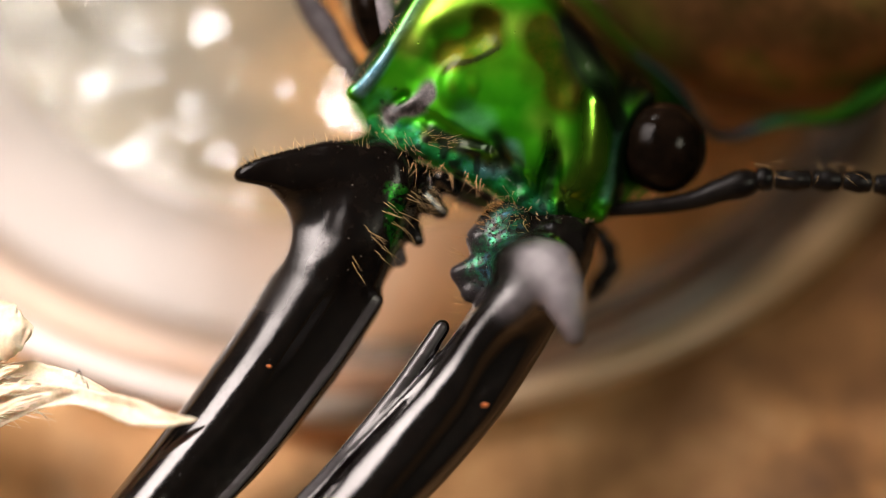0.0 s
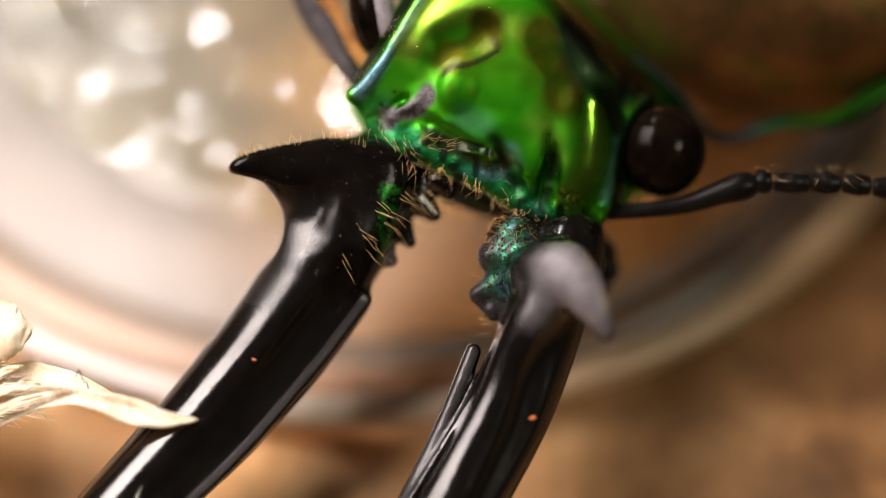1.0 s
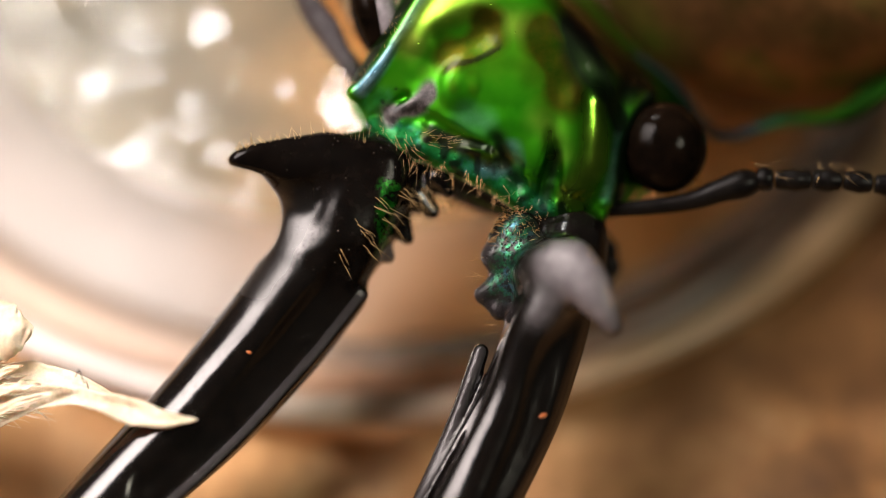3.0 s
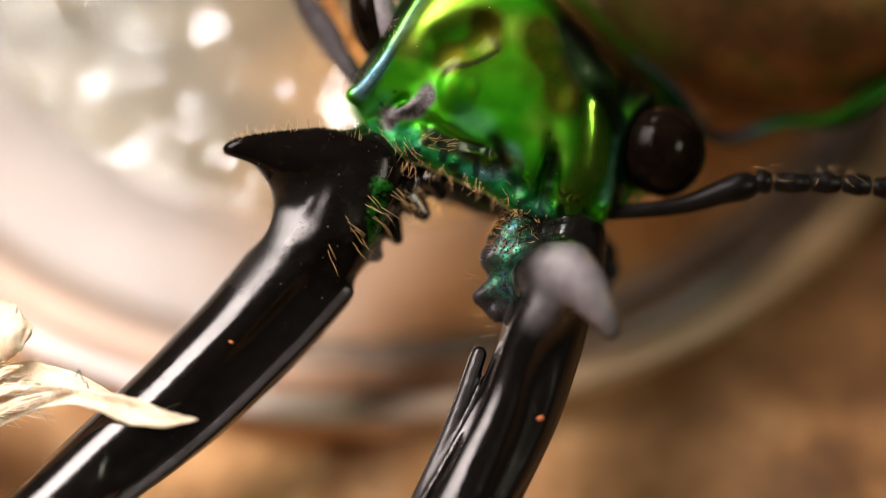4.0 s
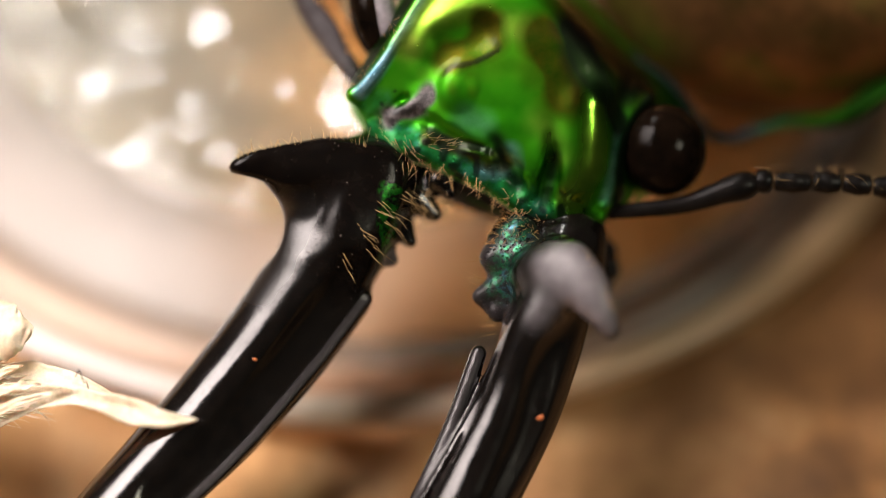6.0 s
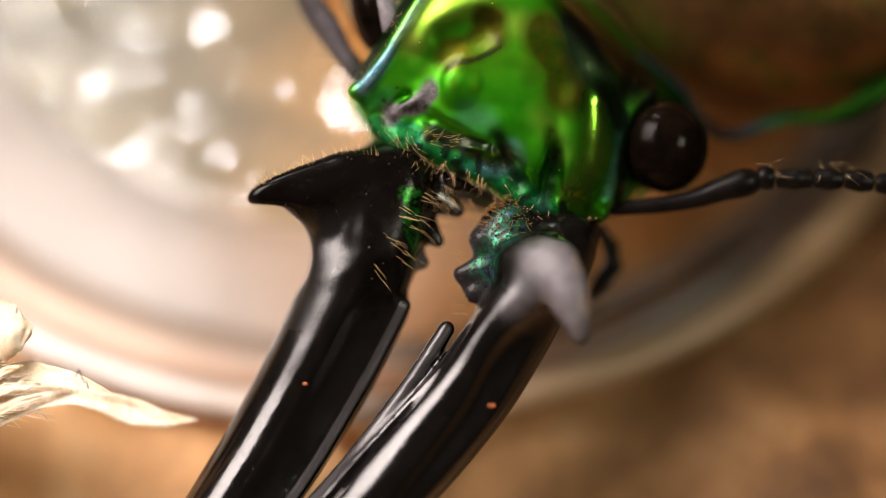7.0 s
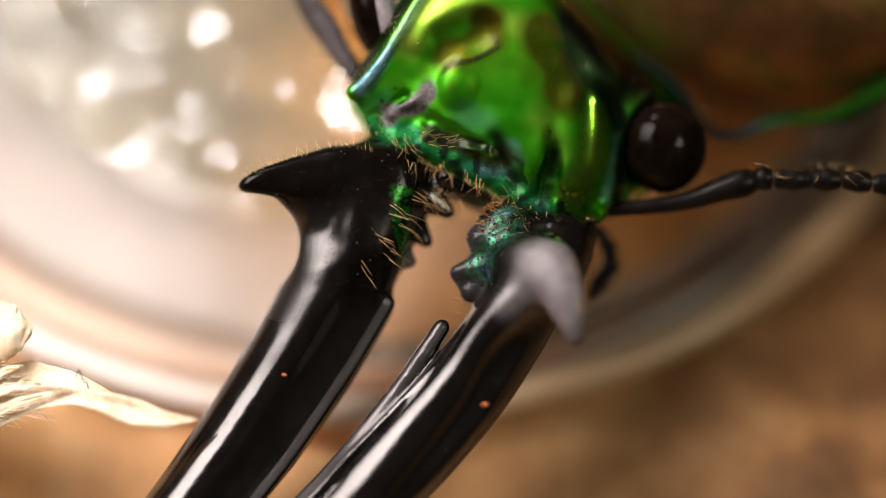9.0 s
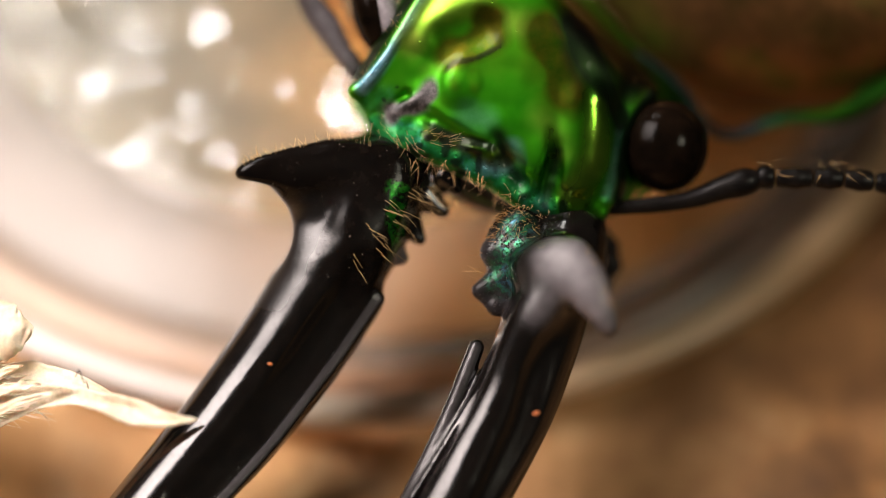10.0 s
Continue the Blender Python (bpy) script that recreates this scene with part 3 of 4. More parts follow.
def mandible_left():
    o = g(977, 342, -20)

    def f(p):
        d = tube(p, [(1010, 360, -120, 50), (985, 440, -50, 66), (938, 520, -34, 72), (884, 605, -20, 75), (815, 702, -6, 77),
                     (722, 808, 12, 78), (640, 890, 25, 78), (535, 990, 45, 70), (430, 1085, 60, 54), (360, 1180, 72, 26)])
        # the raised hump, which runs out into the ridge of the shaft
        hump = tube(p, [(915, 468, 6, 44), (955, 472, 56, 50), (985, 500, 84, 45), (1000, 536, 92, 35), (1011, 570, 92, 25), (1016, 594, 88, 20)], 4)
        hump = smin(hump, tube(p, [(985, 462, 66, 32), (1008, 520, 84, 22), (1015, 560, 90, 16)], 4), 14)
        hump = smin(hump, tube(p, [(945, 500, 56, 44), (895, 545, 54, 38), (850, 598, 46, 34), (805, 664, 40, 32), (740, 742, 46, 32), (640, 850, 62, 32)], 4), 20)
        d = smin(d, smax(hump, face(p, (975, 495, 112), (-0.34, -0.22, 1.0)), 26), 40)
        # the hollow under it
        d = smax(d, -tube(p, [(975, 630, 92, 30), (938, 614, 96, 42), (888, 655, 90, 40), (838, 735, 92, 36), (770, 820, 104, 34), (690, 910, 118, 30)], 4), 12)
        # the inner blade and its slot
        d = smin(d, tube(p, [(782, 580, -10, 15), (706, 690, 4, 16), (603, 815, 20, 15), (528, 895, 30, 15), (420, 1010, 50, 12)], 5), 9)
        d = smax(d, -tube(p, [(812, 572, 36, 15), (756, 660, 40, 14), (690, 745, 48, 14), (600, 845, 60, 14), (500, 945, 76, 13)], 5), 8)
        d = smin(d, blob(p, g(890, 420, -45), (55, 75, 45), -30), 25)
        for a, b, ra, r in (((885, 430), (850, 424), 36, 26), ((868, 470), (808, 482), 34, 13), ((862, 498), (830, 520), 30, 13), ((809, 486), (829, 525), 12, 9)):
            d = smin(d, capsule(p, g(*a, -35), g(*b, -30), ra, r), 9)
        return d + 1.0 * lump(p, 70, 5) + 1.2 * lump(p, 16, 6) * near(p, [(895, 395, 10), (850, 480, 0)], 60)

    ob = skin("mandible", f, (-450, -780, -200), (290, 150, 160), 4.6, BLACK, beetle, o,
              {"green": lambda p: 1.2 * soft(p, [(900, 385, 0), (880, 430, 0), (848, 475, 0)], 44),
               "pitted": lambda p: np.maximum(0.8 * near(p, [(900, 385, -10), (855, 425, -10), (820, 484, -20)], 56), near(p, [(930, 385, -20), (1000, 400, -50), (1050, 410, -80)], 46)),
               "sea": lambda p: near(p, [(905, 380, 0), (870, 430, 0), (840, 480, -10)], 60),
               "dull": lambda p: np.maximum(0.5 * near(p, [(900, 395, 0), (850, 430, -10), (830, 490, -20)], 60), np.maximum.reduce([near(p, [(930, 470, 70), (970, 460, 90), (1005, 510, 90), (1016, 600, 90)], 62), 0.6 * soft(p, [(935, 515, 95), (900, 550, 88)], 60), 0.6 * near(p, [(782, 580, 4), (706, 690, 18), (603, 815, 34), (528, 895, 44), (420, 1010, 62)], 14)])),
               # sheen along ridge band and blade edge painted grey; hump and teeth greyed too
               "grey_sheen": lambda p: np.maximum.reduce([0.38 * soft(p, [(985, 490, 105), (935, 515, 95), (908, 542, 90)], 50), 0.85 * np.clip(1.3 * soft(p, [(972, 462, 90), (985, 480, 100), (1000, 520, 100), (1004, 548, 100)], 80 + 16 * lump(p, 24, 32)), 0, 1) + 0.15 * near(p, [(1013, 580, 100), (1016, 615, 90)], 40),
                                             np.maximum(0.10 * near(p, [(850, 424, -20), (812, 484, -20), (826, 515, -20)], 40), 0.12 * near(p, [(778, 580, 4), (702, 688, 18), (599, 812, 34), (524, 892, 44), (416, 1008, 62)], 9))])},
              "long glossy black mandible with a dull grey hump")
    bristles("bristles", ob, [
        (40, [(858, 396, -10), (880, 362, -20), (925, 385, -10), (945, 420, 10)], 14, (-0.5, 0.25, 0.5), 0.35, 26, 0.55),
        (12, [(830, 400, -20), (822, 440, -20), (820, 470, -20)], 8, (-0.9, -0.3, 0.3), 0.15, 30, 0.5),
        (22, [(1000, 445, 80), (1020, 500, 90), (1026, 560, 90)], 6, (0.8, 0.1, 0.2), 0.3, 14, 0.8),
        (10, [(812, 510, -30), (826, 550, -25)], 8, (-0.9, -0.1, 0.2), 0.15, 30, 0.6)], o, 5, on=f)
    bristles("fringe", ob, [(70, [(852, 400, -20), (866, 372, -30), (900, 362, -30), (940, 400, -20)], 9, (-0.75, -0.1, 0.5), 0.4, 22, 0.5)], o, 8, "dense orange hair fringe", HAIR_ORANGE, on=f)
    speck_on(f, 858, 717, 6.5, ob, o)
    return ob


def head_shape(p):
    def top(a, b, off):
        """A point at `off` above the head's plateau."""
        return (a, b, 5 + 0.10 * (a - 900) - 0.03 * (b - 180) + off)

    # facets of the head: plateau, outer side, front, inner side, nape, underside
    d = face(p, (900, 180, 5), (-0.10, 0.03, 1.0))
    d = smax(d, face(p, (1064, 230, 8), (0.80, 0.10, 0.60)), 56)
    d = smax(d, face(p, (840, 300, -30), (-0.36, 0.62, 0.60)), 22)
    d = smax(d, face(p, (684, 84, 2), (-0.78, -0.46, 0.42)), 8)
    d = smax(d, face(p, (660, 70, -30), (-0.86, -0.50, -0.05)), 8)
    d = smax(d, face(p, (985, 20, 10), (0.36, -0.40, 0.84)), 50)
    d = smax(d, face(p, (1096, 100, -60), (0.70, -0.65, 0.30)), 30)
    d = smax(d, -280 - p[:, 2], 60)
    d = smax(d, blob(p, g(930, 60, -150), (390, 335, 270), -31), 30)
    # side ridges over the eyes
    d = smin(d, tube(p, [(626, 164, -28, 13), (662, 130, -14, 9), (706, 66, -6, 8), (750, -6, 0, 9), (830, -120, 0, 20)], 3), 14)
    d = smin(d, tube(p, [(636, 166, -38, 14), (650, 190, -42, 16), (668, 222, -48, 18)], 3), 16)
    d = smin(d, tube(p, [(1055, 372, -45, 22), (1076, 310, -48, 15), (1086, 240, -50, 13), (1112, 200, -60, 12), (1145, 170, -80, 12)], 3), 44)
    # front margin with its lobe
    d = smin(d, tube(p, [(676, 234, -46, 20), (720, 252, -44, 28), (800, 280, -44, 28), (880, 316, -45, 28), (950, 366, -45, 26), (1040, 372, -45, 20)], 3), 14)
    # the wide hollow of the inner side, then the bowl with its lip
    d = smax(d, -tube(p, [top(690, 190, 92) + (98,), top(745, 80, 92) + (100,), top(820, -50, 92) + (100,)], 3), 14)
    d = smin(d, blob(p, g(*top(830, 30, -35)), (130, 74, 42), 27), 12)
    d = smax(d, -tube(p, [top(782, 78, 70) + (76,), top(822, 62, 69) + (77,), top(838, 54, 68) + (76,)], 4), 7)
    # knobs: the ring by the ridge, and the round lobe that closes the pocket
    d = smin(d, blob(p, g(*top(744, 116, -26)), (34, 30, 16), 0), 10)
    d = smin(d, blob(p, g(*top(812, 150, -9)), (32, 42, 18), -8), 13)
    # the slit, and the fold above the front margin
    d = smax(d, -tube(p, [(655, 208, -26, 7), top(690, 196, -6) + (11,), top(716, 172, -8) + (10,)], 3), 6)
    d = smax(d, -tube(p, [top(705, 204, 0) + (10,), top(745, 206, 4) + (15,), top(800, 238, 6) + (17,), top(850, 258, 4) + (13,)], 3), 7)
    d = smin(d, tube(p, [(688, 204, -36, 8), (722, 188, -28, 11), (752, 172, -26, 9)], 3), 8)
    d = smax(d, -tube(p, [top(872, 250, 10) + (14,), (893, 285, 4, 19), (918, 325, -10, 16)], 3), 12)
    d = smax(d, -tube(p, [top(984, 262, 8) + (9,), (978, 300, 6, 18), (966, 350, -12, 16)], 3), 12)
    d = smin(d, tube(p, [(1030, 190, -34, 50), (1030, 245, -38, 52), (1024, 300, -46, 52), (1004, 350, -60, 50)], 4), 26)
    front = near(p, [(665, 225, -40), (760, 245, -30), (900, 310, -30), (980, 350, -30), (1060, 380, -40)], 50)
    calm = 1 - 0.85 * soft(p, [(1048, 180, 5), (1048, 290, -5), (1016, 350, -20)], 60)
    return d + calm * (1.6 * lump(p, 60, 1) + 0.6 * lump(p, 24, 2)) + front * (4.0 * lump(p, 26, 7) + 2.4 * lump(p, 12, 8))


def head():
    def most(p, rows):
        """The largest of several patches: (strength, 'near' or 'soft', path, reach, wander)."""
        out = np.zeros(len(p))
        for i, (much, fade, path, reach, wander) in enumerate(rows):
            r = reach * (1 + wander * lump(p, reach * 0.8 + 8, 50 + i))
            np.maximum(out, much * (soft if fade == "soft" else near)(p, path, r), out=out)
        return out

    tints = {
        "teal": [(1.0, "near", [(642, 152, -14), (668, 124, -6), (692, 90, 0), (718, 50, 4), (750, 0, 8)], 12, 0),
                 (0.9, "near", [(665, 230, -30), (720, 242, -24), (800, 276, -24), (880, 310, -24), (960, 372, -20)], 32, 0.2),
                 (0.7, "soft", [(650, 180, -30), (672, 172, -30)], 40, 0.2)],
        # the shell's own lime, with lamp highlights on flank and ridge painted in
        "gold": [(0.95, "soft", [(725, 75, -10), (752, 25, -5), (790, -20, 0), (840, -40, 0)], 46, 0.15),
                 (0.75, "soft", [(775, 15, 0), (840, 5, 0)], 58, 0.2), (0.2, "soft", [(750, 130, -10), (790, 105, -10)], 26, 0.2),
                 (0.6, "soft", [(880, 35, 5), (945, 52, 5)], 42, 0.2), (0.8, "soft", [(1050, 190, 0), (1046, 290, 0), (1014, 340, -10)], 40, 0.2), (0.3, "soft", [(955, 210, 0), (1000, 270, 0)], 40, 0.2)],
        # brown spots, plus nape reflection and bowl shade put into the colour
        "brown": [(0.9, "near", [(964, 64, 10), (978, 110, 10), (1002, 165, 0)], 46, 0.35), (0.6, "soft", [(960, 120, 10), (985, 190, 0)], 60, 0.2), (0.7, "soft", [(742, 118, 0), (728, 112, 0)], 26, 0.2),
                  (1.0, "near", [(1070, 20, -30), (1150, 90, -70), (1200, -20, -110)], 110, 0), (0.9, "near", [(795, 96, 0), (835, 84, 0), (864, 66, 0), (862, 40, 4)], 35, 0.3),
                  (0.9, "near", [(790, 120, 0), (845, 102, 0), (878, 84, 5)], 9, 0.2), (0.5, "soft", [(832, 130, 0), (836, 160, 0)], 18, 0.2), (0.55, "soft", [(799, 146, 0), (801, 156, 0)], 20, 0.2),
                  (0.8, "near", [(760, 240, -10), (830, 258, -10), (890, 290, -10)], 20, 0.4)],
        "smooth": [(1.0, "soft", [(1048, 180, 5), (1048, 290, -5), (1018, 350, -20)], 52, 0), (0.8, "soft", [(972, 235, 0), (972, 275, 0)], 26, 0)],
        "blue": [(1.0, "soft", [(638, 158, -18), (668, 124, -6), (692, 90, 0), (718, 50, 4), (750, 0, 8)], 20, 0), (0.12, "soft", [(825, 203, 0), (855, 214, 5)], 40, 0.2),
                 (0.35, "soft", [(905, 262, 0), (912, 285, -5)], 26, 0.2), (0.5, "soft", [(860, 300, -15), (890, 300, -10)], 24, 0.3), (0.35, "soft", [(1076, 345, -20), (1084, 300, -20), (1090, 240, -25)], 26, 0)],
        "grey": [(1.0, "near", [(692, 204, -20), (726, 192, -20), (758, 168, -15)], 21, 0.6)],
        # black rim strip, plus shade of folds, slit, nape and underside painted in
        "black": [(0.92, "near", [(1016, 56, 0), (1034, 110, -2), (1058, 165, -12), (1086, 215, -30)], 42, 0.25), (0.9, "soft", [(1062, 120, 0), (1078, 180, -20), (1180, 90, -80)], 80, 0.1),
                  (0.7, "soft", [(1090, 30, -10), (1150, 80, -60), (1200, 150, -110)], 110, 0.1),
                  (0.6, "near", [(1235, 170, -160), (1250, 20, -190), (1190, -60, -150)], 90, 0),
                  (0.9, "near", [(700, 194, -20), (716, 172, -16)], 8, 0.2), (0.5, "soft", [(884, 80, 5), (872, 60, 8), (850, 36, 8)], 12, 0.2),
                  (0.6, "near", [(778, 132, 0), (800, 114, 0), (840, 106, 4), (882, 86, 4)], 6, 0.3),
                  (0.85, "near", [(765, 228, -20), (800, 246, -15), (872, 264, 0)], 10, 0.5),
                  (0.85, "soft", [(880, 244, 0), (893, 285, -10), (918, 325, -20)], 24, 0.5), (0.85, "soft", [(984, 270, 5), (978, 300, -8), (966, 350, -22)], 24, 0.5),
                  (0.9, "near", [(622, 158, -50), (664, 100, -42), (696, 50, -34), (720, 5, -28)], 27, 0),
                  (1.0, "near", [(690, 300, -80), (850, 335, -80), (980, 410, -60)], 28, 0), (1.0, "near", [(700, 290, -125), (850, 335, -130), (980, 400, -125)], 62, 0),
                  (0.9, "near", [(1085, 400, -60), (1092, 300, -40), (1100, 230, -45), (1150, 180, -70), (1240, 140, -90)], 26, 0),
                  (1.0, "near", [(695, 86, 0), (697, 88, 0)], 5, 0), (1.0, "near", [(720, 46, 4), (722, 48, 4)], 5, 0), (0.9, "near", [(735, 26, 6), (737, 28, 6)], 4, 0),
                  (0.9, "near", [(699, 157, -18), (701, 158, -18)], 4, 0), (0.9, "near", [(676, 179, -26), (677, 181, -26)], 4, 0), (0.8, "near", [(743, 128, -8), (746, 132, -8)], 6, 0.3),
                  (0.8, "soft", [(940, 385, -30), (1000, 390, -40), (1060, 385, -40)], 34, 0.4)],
    }
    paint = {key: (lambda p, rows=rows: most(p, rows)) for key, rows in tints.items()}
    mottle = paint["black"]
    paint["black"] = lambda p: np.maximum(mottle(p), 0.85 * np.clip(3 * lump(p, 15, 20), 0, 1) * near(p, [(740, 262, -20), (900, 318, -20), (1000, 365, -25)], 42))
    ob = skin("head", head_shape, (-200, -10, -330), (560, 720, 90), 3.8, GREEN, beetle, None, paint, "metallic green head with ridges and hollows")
    bristles("bristles", ob, [
        (26, [(664, 214, -26), (700, 235, -18), (740, 262, -18)], 16, (0.45, 0.75, 0.5), 0.22, 32, 0.52),
        (60, [(700, 270, -18), (760, 292, -18), (810, 304, -18), (860, 318, -18)], 12, (-0.1, 0.9, 0.4), 0.28, 34, 0.52),
        (22, [(750, 245, -10), (800, 255, -10)], 10, (0.9, -0.2, 0.4), 0.2, 30, 0.55),
        (34, [(860, 322, -16), (900, 350, -16), (950, 372, -14)], 16, (-0.3, 0.8, 0.4), 0.4, 26, 0.5),
        (18, [(940, 380, -20), (1050, 392, -40)], 10, (0.2, 0.8, 0.4), 0.4, 18, 0.7),
        (30, [(622, 165, -20), (650, 125, -15), (690, 60, -10), (708, 20, -8)], 9, (-0.2, -0.5, 0.8), 0.4, 11, 0.8)], None, 7, on=head_shape)
    bristles("fringe", ob, [(150, [(660, 130, -118), (632, 92, -122), (604, 40, -126), (585, -20, -130)], 5, (-0.45, -0.85, 0.0), 0.12, 60, 4.0),
                            (70, [(1105, 356, -70), (1180, 352, -75), (1248, 322, -80)], 4, (0.45, -0.8, 0.1), 0.15, 30, 1.1)], None, 9, "orange hair fringe under the eyes", HAIR_ORANGE)
    return ob


def eye(c, radii, turn):
    p0 = g(*c)
    bm = bmesh.new()
    bmesh.ops.create_uvsphere(bm, u_segments=48, v_segments=32, radius=1.0)
    bm.transform(Matrix.Translation(p0 * UNIT) @ pose(0, 0, 0, 0, 0, turn) @ Matrix.Diagonal((*[r * UNIT for r in radii], 1)))
    return part("eye", bm, EYE_MAT, beetle, "dark brown glossy domed eye")


def antenna_left():
    rows = [(1080, 372, -62, 13), (1150, 366, -62, 15), (1220, 356, -60, 17), (1275, 337, -57, 22), (1312, 326, -56, 26), (1328, 323, -56, 20)]
    ob = skin("antenna", lambda p: tube(p, rows, 4), (280, 40, -120), (570, 150, -20), 3.0, MATTE, beetle, None, None, "black jointed antenna")
    x, y = 1334.0, 316.0
    for i, (ln, r) in enumerate(((34, 21), (68, 20), (54, 20), (54, 20), (50, 20), (46, 20), (44, 20))):
        a, b = g(x + 2, y, -54), g(x + ln - 2, y + (1 if i < 3 else 4), -54)

        def f(p, a=a, b=b, r=r):
            w = (b - a) / np.linalg.norm(b - a)
            body = smin(capsule(p, a - w * 6, a + (b - a) * 0.55, r * 0.8, r * 0.98), capsule(p, a + (b - a) * 0.55, b + w * 6, r * 0.98, r * 0.86), 5)
            return smax(smax(body, (p - b) @ w, 5), (a - p) @ w, 5)

        skin("segment", f, np.minimum(a, b) - r - 6, np.maximum(a, b) + r + 6, 2.4, MATTE, ob)
        x, y = x + ln, y + (1.5 if i < 3 else 5)
    bristles("bristles", ob, [(34, [(1345, 302, -42), (1480, 300, -40), (1600, 320, -40)], 14, (0.85, 0.25, 0.3), 0.35, 26, 0.7)], None, 11)
    return ob


def antenna_right():
    rows = [(636, 140, -118, 18), (612, 105, -128, 21), (586, 62, -140, 28), (562, 22, -148, 31), (545, -20, -150, 31), (530, -70, -150, 24)]
    # silvery highlight along the antenna painted into its colour
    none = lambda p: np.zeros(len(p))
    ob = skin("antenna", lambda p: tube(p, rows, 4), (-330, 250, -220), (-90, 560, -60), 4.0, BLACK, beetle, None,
              {"green": none, "dull": lambda p: np.full(len(p), 0.3), "grey_sheen": lambda p: 0.4 * soft(p, [(600, 90, -100), (555, 0, -110)], 70)}, "black jointed antenna with a painted grey sheen")
    return ob


def palp():
    rows = [(1060, 410, -150, 12), (1078, 440, -155, 13), (1082, 475, -160, 15), (1062, 500, -160, 15), (1045, 522, -160, 10)]
    return skin("palp", lambda p: chain(p, rows, 12), (220, -120, -210), (340, 70, -100), 3.0, MATTE, beetle, None, None, "small black curved palp")


def pronotum():
    ob = skin("pronotum", lambda p: blob(p, g(1370, -100, -345), (420, 330, 240), -10) + 2 * lump(p, 90, 21), (60, 140, -720), (1080, 960, -80), 9.0, BRONZE, beetle, None, None, "dark bronze-green shiny pronotum")
    rows = [(985, 22, -140, 10), (1070, 72, -165, 10), (1150, 116, -190, 10), (1205, 165, -205, 10), (1236, 212, -210, 10), (1262, 236, -210, 11), (1300, 243, -212, 11), (1345, 226, -215, 11), (1395, 213, -215, 12), (1460, 209, -215, 14), (1505, 196, -220, 22), (1545, 168, -225, 24), (1640, 110, -240, 22)]
    skin("margin", lambda p: tube(p, rows, 3), (160, 190, -300), (910, 470, -110), 5.0, MARGIN, ob, None, None, "green shining raised margin")
    return ob


def elytra():
    return skin("elytra", lambda p: blob(p, g(1760, -760, -480), (430, 720, 300), -31), (200, 300, -820), (1760, 1980, -140), 22.0, BRONZE, beetle, None, None, "dark bronze-green wing cases")


def leg(hip, knee, foot):
    """A jointed leg between three places of the world, in millimetres."""
    back = beetle.matrix_world.inverted()
    p = [np.array(back @ (Vector(v) / 1000)) / UNIT for v in (hip, knee, foot)]
    mid = p[1] + (p[2] - p[1]) * 0.62
    made = []
    for name, a, b, ra, rb in (("leg", p[0], p[1], 50, 36), ("tibia", p[1], mid, 30, 24), ("tarsus", mid, p[2], 15, 9)):
        f = lambda q, a=a, b=b, ra=ra, rb=rb: smin(capsule(q, a, b, ra * 0.8, rb), capsule(q, a + (b - a) * 0.25, a + (b - a) * 0.6, ra, ra * 0.9), 20)
        made.append(skin(name, f, np.minimum(a, b) - ra - 24, np.maximum(a, b) + ra + 24, 10.0, BLACK, made[0] if made else beetle, None,
                         {"green": lambda q: np.zeros(len(q))}, "black jointed leg" if not made else ""))


for row in (((16, 13, 7), (27, 9, 14), (33, 2, -0.8)), ((24, 21, 9), (36, 17, 17), (43, 10, -0.8)), ((31, 31, 11), (43, 35, 20), (49, 40, -0.8)),
            ((6, 22, 7), (0, 31, 15), (-6, 36, 1.4)), ((14, 33, 10), (6, 45, 18), (2, 64, -0.8)), ((22, 43, 12), (18, 57, 20), (14, 68, -0.8))):
    leg(*row)
right_mandible, left_mandible = mandible_right(), mandible_left()
head()
eye((660, 24, -86), (40, 84, 46), 14)
# the eye's pale reflection is painted on this ridge as grey
ridge = skin("eye_ridge", lambda p: blob(p, g(682, 26, -58), (22, 66, 22), 14), (-170, 320, -110), (-30, 520, 0), 3.0, BLACK, beetle, None,
             {"grey_sheen": lambda p: 1.0 - 0.5 * near(p, [(662, 90, -60), (655, -20, -60)], 10), "dull": lambda p: np.full(len(p), 0.7)}, "smooth ridge across the eye, greyed for a pale reflection")
eye((1173, 262, -80), (79, 84, 70), 8)
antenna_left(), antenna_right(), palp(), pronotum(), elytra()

# ---- wood shavings ----


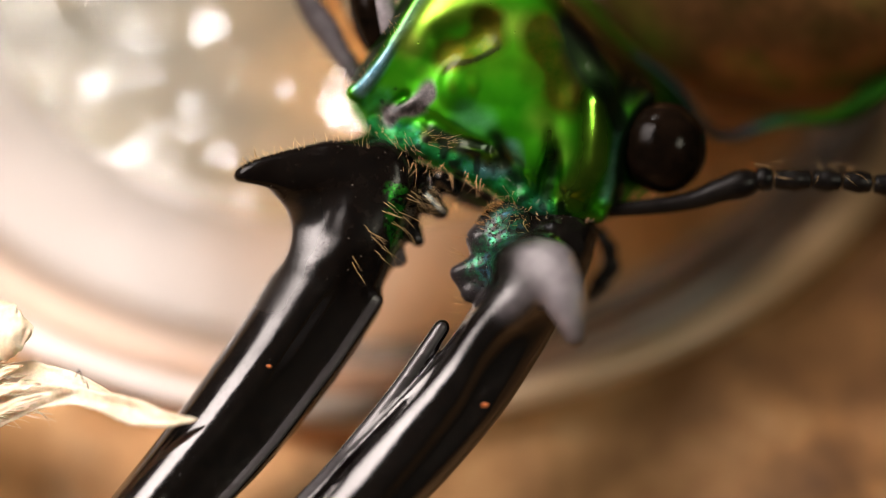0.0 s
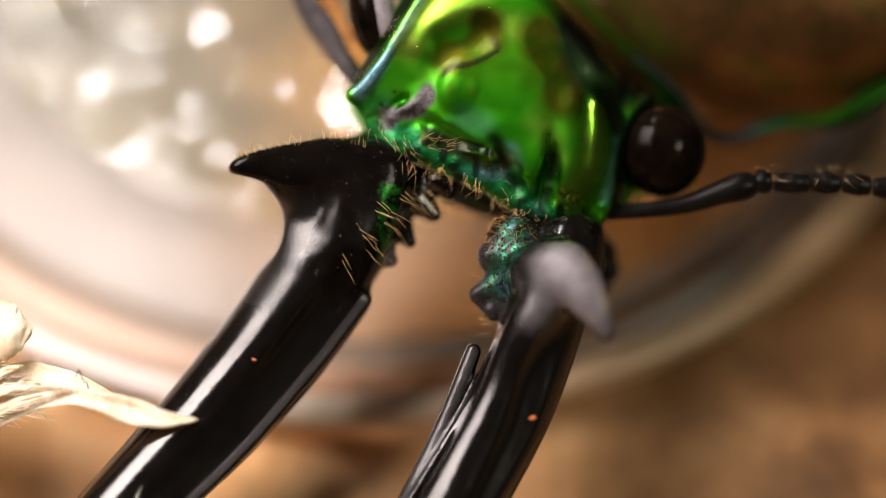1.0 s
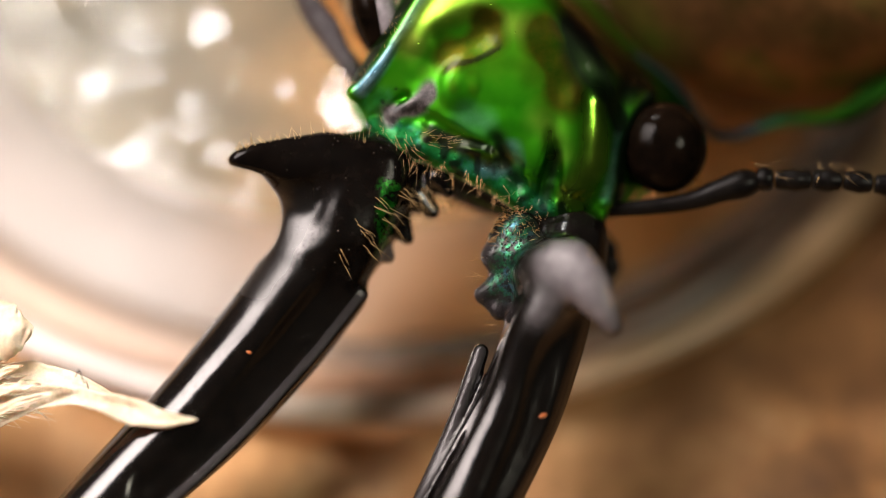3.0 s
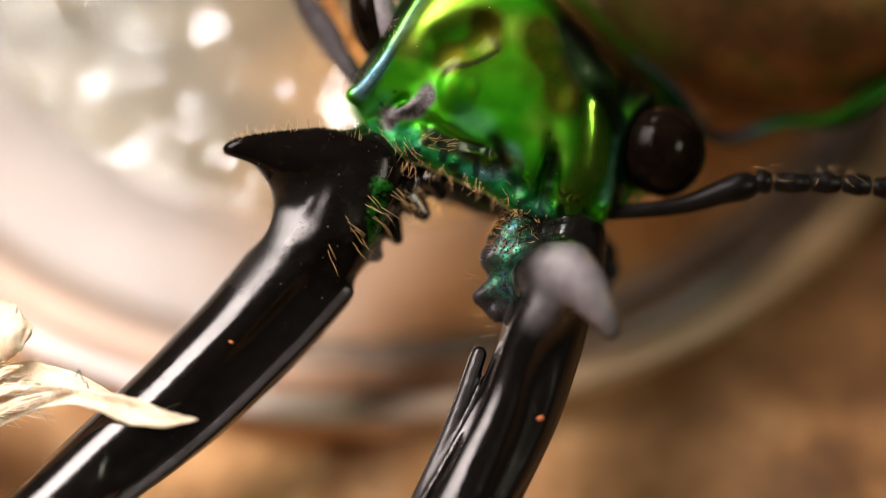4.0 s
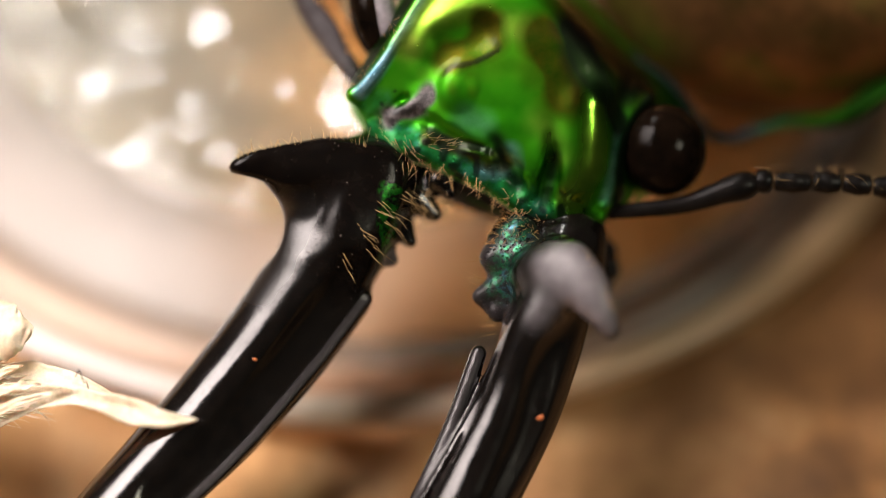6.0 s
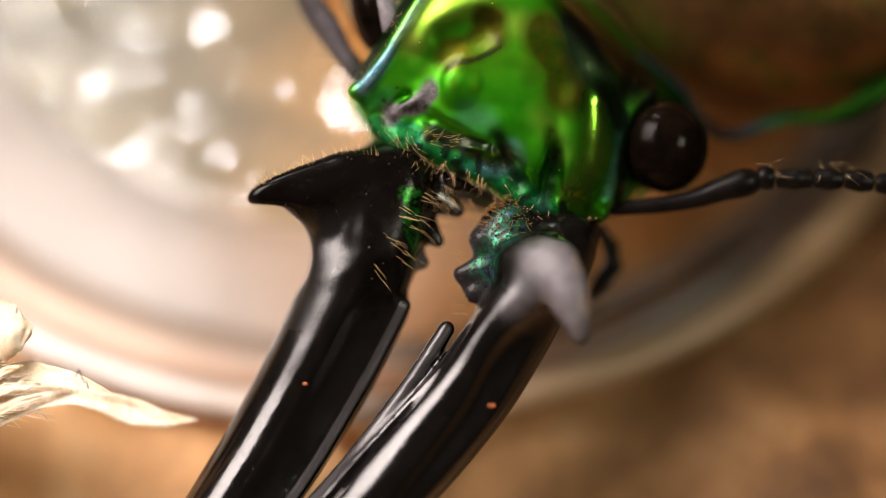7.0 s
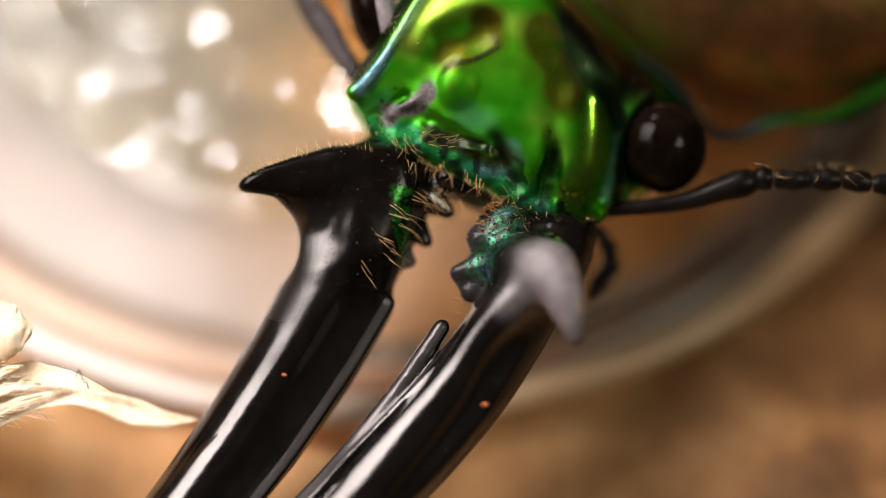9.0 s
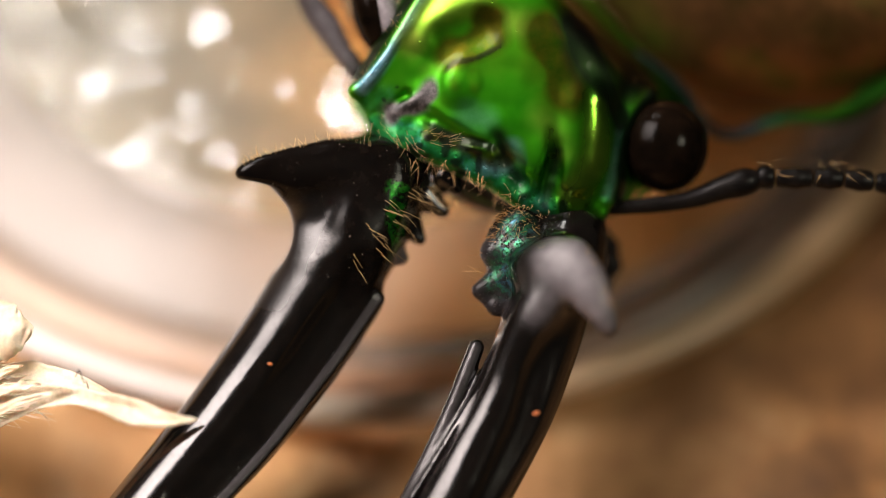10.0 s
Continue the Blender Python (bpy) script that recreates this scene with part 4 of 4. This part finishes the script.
def shaving(name, rows, width, thick, label, seed, curl=0.0, up=(0.15, 0.35, 1)):
    """A thin curled ribbon of wood along rows of (across, down, height, half-width factor)."""
    rnd = random.Random(seed)
    pts = [Vector(g(*r[:3])) for r in rows]
    n, m = 60, 8
    path, wid = [], []
    for i in range(n + 1):
        s = i / n * (len(pts) - 1)
        j = min(int(s), len(pts) - 2)
        q = s - j
        a, b = pts[max(j - 1, 0)], pts[min(j + 2, len(pts) - 1)]
        p0, p1 = pts[j], pts[j + 1]
        path.append(0.5 * ((2 * p0) + (p1 - a) * q + (2 * a - 5 * p0 + 4 * p1 - b) * q * q + (3 * p0 - a - 3 * p1 + b) * q ** 3))
        wid.append((rows[j][3] * (1 - q) + rows[j + 1][3] * q) * width)
    verts, faces = [], []
    for i in range(n + 1):
        t = (path[min(i + 1, n)] - path[max(i - 1, 0)]).normalized()
        side = t.cross(Vector(up).normalized()).normalized()
        nor = side.cross(t)
        for layer in (1, -1):
            for k in range(m + 1):
                w = (k / m - 0.5) * 2
                rag = 1 + 0.18 * noise.noise((i * 0.23, k * 3.0 if abs(w) == 1 else 0, seed * 3.7))
                c = path[i] + side * wid[i] * w * rag + nor * (curl * wid[i] * w * w + layer * thick + 5 * noise.noise((i * 0.15, k * 0.5, seed * 1.3)))
                verts.append(tuple(c * UNIT))
    row = 2 * (m + 1)
    for i in range(n):
        for k in range(m):
            a = i * row + k
            faces.append((a, a + 1, a + row + 1, a + row))
            b = a + m + 1
            faces.append((b, b + row, b + row + 1, b + 1))
        for e, f in ((0, m + 1), (m, 2 * m + 1)):
            a, b = i * row + e, i * row + f
            faces.append((a, a + row, b + row, b) if e == 0 else (a, b, b + row, a + row))
    for i in (0, n):
        for k in range(m):
            a, b = i * row + k, i * row + m + 1 + k
            faces.append((a, b, b + 1, a + 1) if i == 0 else (a, a + 1, b + 1, b))
    ob = ob_from(name, verts, faces, SHAVING, None, label)
    ob.matrix_world = pose(*AIM, 35, 0, 0)
    return tagged(ob, label, "wood shaving", "wood shavings beside the beetle")


strip = shaving("wood_shaving", [(-230, 860, -300, 1), (-110, 800, -130, 1.5), (0, 728, -20, 1.35), (70, 706, 10, 0.9), (130, 704, 30, 0.62), (180, 713, 44, 0.7), (240, 732, 54, 0.98), (285, 742, 58, 0.66), (322, 744, 60, 0.3), (350, 743, 60, 0.03)], 24, 2.2, "thin pale wood shaving with a pointed curling end", 1, 0.35)
shaving("wood_shaving", [(-240, 640, -280, 1), (-130, 590, -90, 1), (-60, 575, -20, 1.05), (-10, 578, 12, 0.98), (20, 580, 18, 0.8), (40, 581, 14, 0.55), (52, 582, 8, 0.28), (58, 582, 4, 0.04)], 64, 2.5, "broad pale curled flake of wood shaving", 2, -0.5)
shaving("wood_shaving", [(-180, 800, -290, 0.8), (-60, 712, -90, 1), (-10, 668, -10, 0.9), (22, 652, 12, 0.4), (40, 647, 16, 0.04)], 13, 1.8, "short pale frayed wood splinter", 3)
shaving("wood_shaving", [(-220, 800, -300, 0.8), (-60, 690, -100, 1), (30, 668, -30, 1.15), (90, 672, -10, 1.0), (140, 682, 2, 0.7), (185, 698, 10, 0.35), (205, 706, 14, 0.04)], 24, 1.8, "narrow pale wood shaving with frayed edge", 4, 0.25)
shaving("wood_shaving", [(-200, 840, -300, 0.8), (-60, 720, -70, 1), (10, 690, 8, 0.8), (45, 684, 22, 0.5), (72, 680, 26, 0.04)], 12, 1.8, "short pale frayed wood splinter", 5, 0.2)
shaving("wood_shaving", [(-200, 880, -300, 0.8), (-70, 770, -60, 1), (10, 722, 20, 0.7), (60, 704, 30, 0.5), (125, 690, 38, 0.04)], 12, 1.8, "short pale frayed wood splinter", 6, 0.2)
bristles("fray", strip, [(30, [(0, 700, 20), (60, 690, 22), (130, 690, 36), (230, 716, 56)], 5, (0.95, 0.05, 0.1), 0.12, 44, 1.1),
                          (22, [(-20, 745, 0), (60, 722, 20)], 8, (0.9, 0.05, 0.1), 0.18, 48, 1.2),
                          (26, [(-10, 650, 0), (40, 684, 20)], 12, (0.9, -0.25, 0.1), 0.18, 34, 1.3)], None, 21, "loose pale wood fibres", SHAVING)
fibres = []
for a, b in (((132, 668, 36), (140, 655, 40)), ((140, 655, 40), (149, 680, 38)), ((152, 674, 30), (157, 688, 28))):
    fibres += [a, b]
bm = bmesh.new()
for u, v in zip(fibres[::2], fibres[1::2]):
    p0, p1 = Vector(g(*u)) * UNIT, Vector(g(*v)) * UNIT
    m = look((p0 + p1) / 2, p1)
    bmesh.ops.create_cone(bm, segments=6, radius1=1.5 * UNIT, radius2=0.9 * UNIT, depth=(p1 - p0).length, cap_ends=True, matrix=m)
part("fibre", bm, BLACK, strip, "fine dark bent fibre")


def motions():
    walk(beetle, [(t, pose(*AIM, 35, 0, 0) @ Matrix.Translation((x * UNIT, -y * UNIT, 0))) for t, x, y in (
        (0, 0, 0), (0.5, -0.4, 4.2), (1, -1.5, 5), (1.5, 0.4, 1.1), (2, 3.1, -0.8), (2.5, 1.9, -1.9), (3.2, 0.5, 1.5), (4, -1.1, 5), (4.5, 1.9, -1.5), (5,
        3.4, -2.3), (5.5, -0.8, 4.6), (6.3, 0, 3), (7, 3.1, -1.9), (7.5, 3.4, -3.4), (8, -0.8, 4.6), (8.5, -2.6, 5.4), (9, -0.4, -0.8), (9.5, 3.1, -2.3), (10,
        3.1, -3.1))])
    o = right_mandible.location.copy()
    walk(right_mandible, [(t, Matrix.Translation(o) @ pose(0, 0, 0, 0, 0, -a)) for t, a in (
        (0, 0), (0.1, -3.63), (0.2, -6.09), (0.3, -5.75), (0.4, -2.76), (0.5, -0.55), (0.6, 0.52), (0.7, 1.82), (0.8, 2.36), (0.9, 2.53), (1, 2.97), (1.1,
        2.93), (1.2, 3.37), (1.3, 3.8), (1.4, 3.46), (1.5, 2.83), (1.6, -0.98), (1.7, -5.92), (1.8, -7.23), (1.9, -6.83), (2, -5.7), (2.1, -3.66), (2.2,
        -1.52), (2.3, -0.44), (2.4, 1.03), (2.5, 2.16), (2.6, 2.69), (2.7, 3.25), (3.2, 5), (3.5, 6.3), (3.8, 6.93), (3.9, 7.31), (4, 8.07), (4.1, 7.77),
        (4.2, 4.84), (4.3, 1.05), (4.4, -3.83), (4.5, -6.62), (4.6, -7.21), (4.7, -6.67), (4.8, -5.25), (4.9, -2.56), (5, -1.11), (5.1, -0.42), (5.2, 0.79),
        (5.3, 1.45), (5.4, 2.49), (5.5, 2.84), (5.6, 2.81), (5.7, 2.84), (6.2, 3), (6.45, 2.6), (6.62, 0.4), (6.8, -3.52), (6.9, -6.63), (7, -6.82), (7.1,
        -6.43), (7.2, -4.33), (7.3, -2.72), (7.4, -0.89), (7.5, -0.15), (7.6, 0.51), (7.7, 1.73), (7.8, 2.21), (7.9, 3.07), (8, 3.01), (8.1, 2.93), (8.2,
        2.69), (8.3, 2.46), (8.4, 2.22), (8.5, 2.37), (8.6, 2.43), (8.7, 2.29), (8.8, 2.34), (8.9, 1.63), (9, -3.12), (9.1, -6.38), (9.2, -6.99), (9.3,
        -6.58), (9.4, -5.82), (9.5, -3.72), (9.6, -2.74), (9.7, -1.83), (9.8, -1.29), (9.9, -0.73), (10, 0.16))])
    o2 = left_mandible.location.copy()
    walk(left_mandible, [(t, Matrix.Translation(o2) @ pose(0, 0, 0, 0, 0, -a)) for t, a in (
        (0, 0), (0.1, 0.26), (0.2, -2.26), (0.3, -4.02), (0.4, -7.74), (0.5, -9.64), (0.6, -10.73), (0.7, -11.98), (0.8, -12.25), (0.9, -12.53), (1, -12.71),
        (1.1, -12.5), (1.2, -12.45), (1.3, -11.9), (1.4, -7.69), (1.5, -3.32), (1.6, -0.08), (1.7, 0.51), (1.8, -0.17), (1.9, -2.84), (2, -5.09), (2.1, -7.5),
        (2.2, -10.24), (2.3, -11.49), (2.4, -13.23), (2.5, -14.41), (2.6, -14.5), (2.7, -14.77), (3.2, -15), (3.8, -14.86), (3.9, -14.65), (4, -14.66), (4.1,
        -12.17), (4.2, -4.71), (4.3, -0.87), (4.4, 1.23), (4.5, 0.49), (4.6, -0.14), (4.7, -2.1), (4.8, -4.3), (4.9, -8.21), (5, -9.77), (5.1, -11.22), (5.2,
        -13.05), (5.3, -13.9), (5.4, -14.51), (5.5, -14.87), (5.6, -14.59), (5.7, -14.07), (6.2, -14.7), (6.4, -13), (6.55, -8.5), (6.68, -3), (6.8, 0.93),
        (6.9, 0.21), (7, -1.28), (7.1, -3.25), (7.2, -6.46), (7.3, -8.42), (7.4, -10.62), (7.5, -12.16), (7.6, -12.92), (7.7, -14.26), (7.8, -14.62), (7.9,
        -14.99), (8, -15.29), (8.1, -15.17), (8.2, -14.26), (8.3, -14.07), (8.4, -13.88), (8.5, -14.28), (8.6, -13.63), (8.7, -11.13), (8.8, -8.13), (8.9,
        -4.36), (9, -0.06), (9.1, 0.07), (9.2, -1.83), (9.3, -3.47), (9.4, -5.1), (9.5, -7.72), (9.6, -8.94), (9.7, -10.17), (9.8, -10.9), (9.9, -11.39), (10,
        -12.88))])


motions()
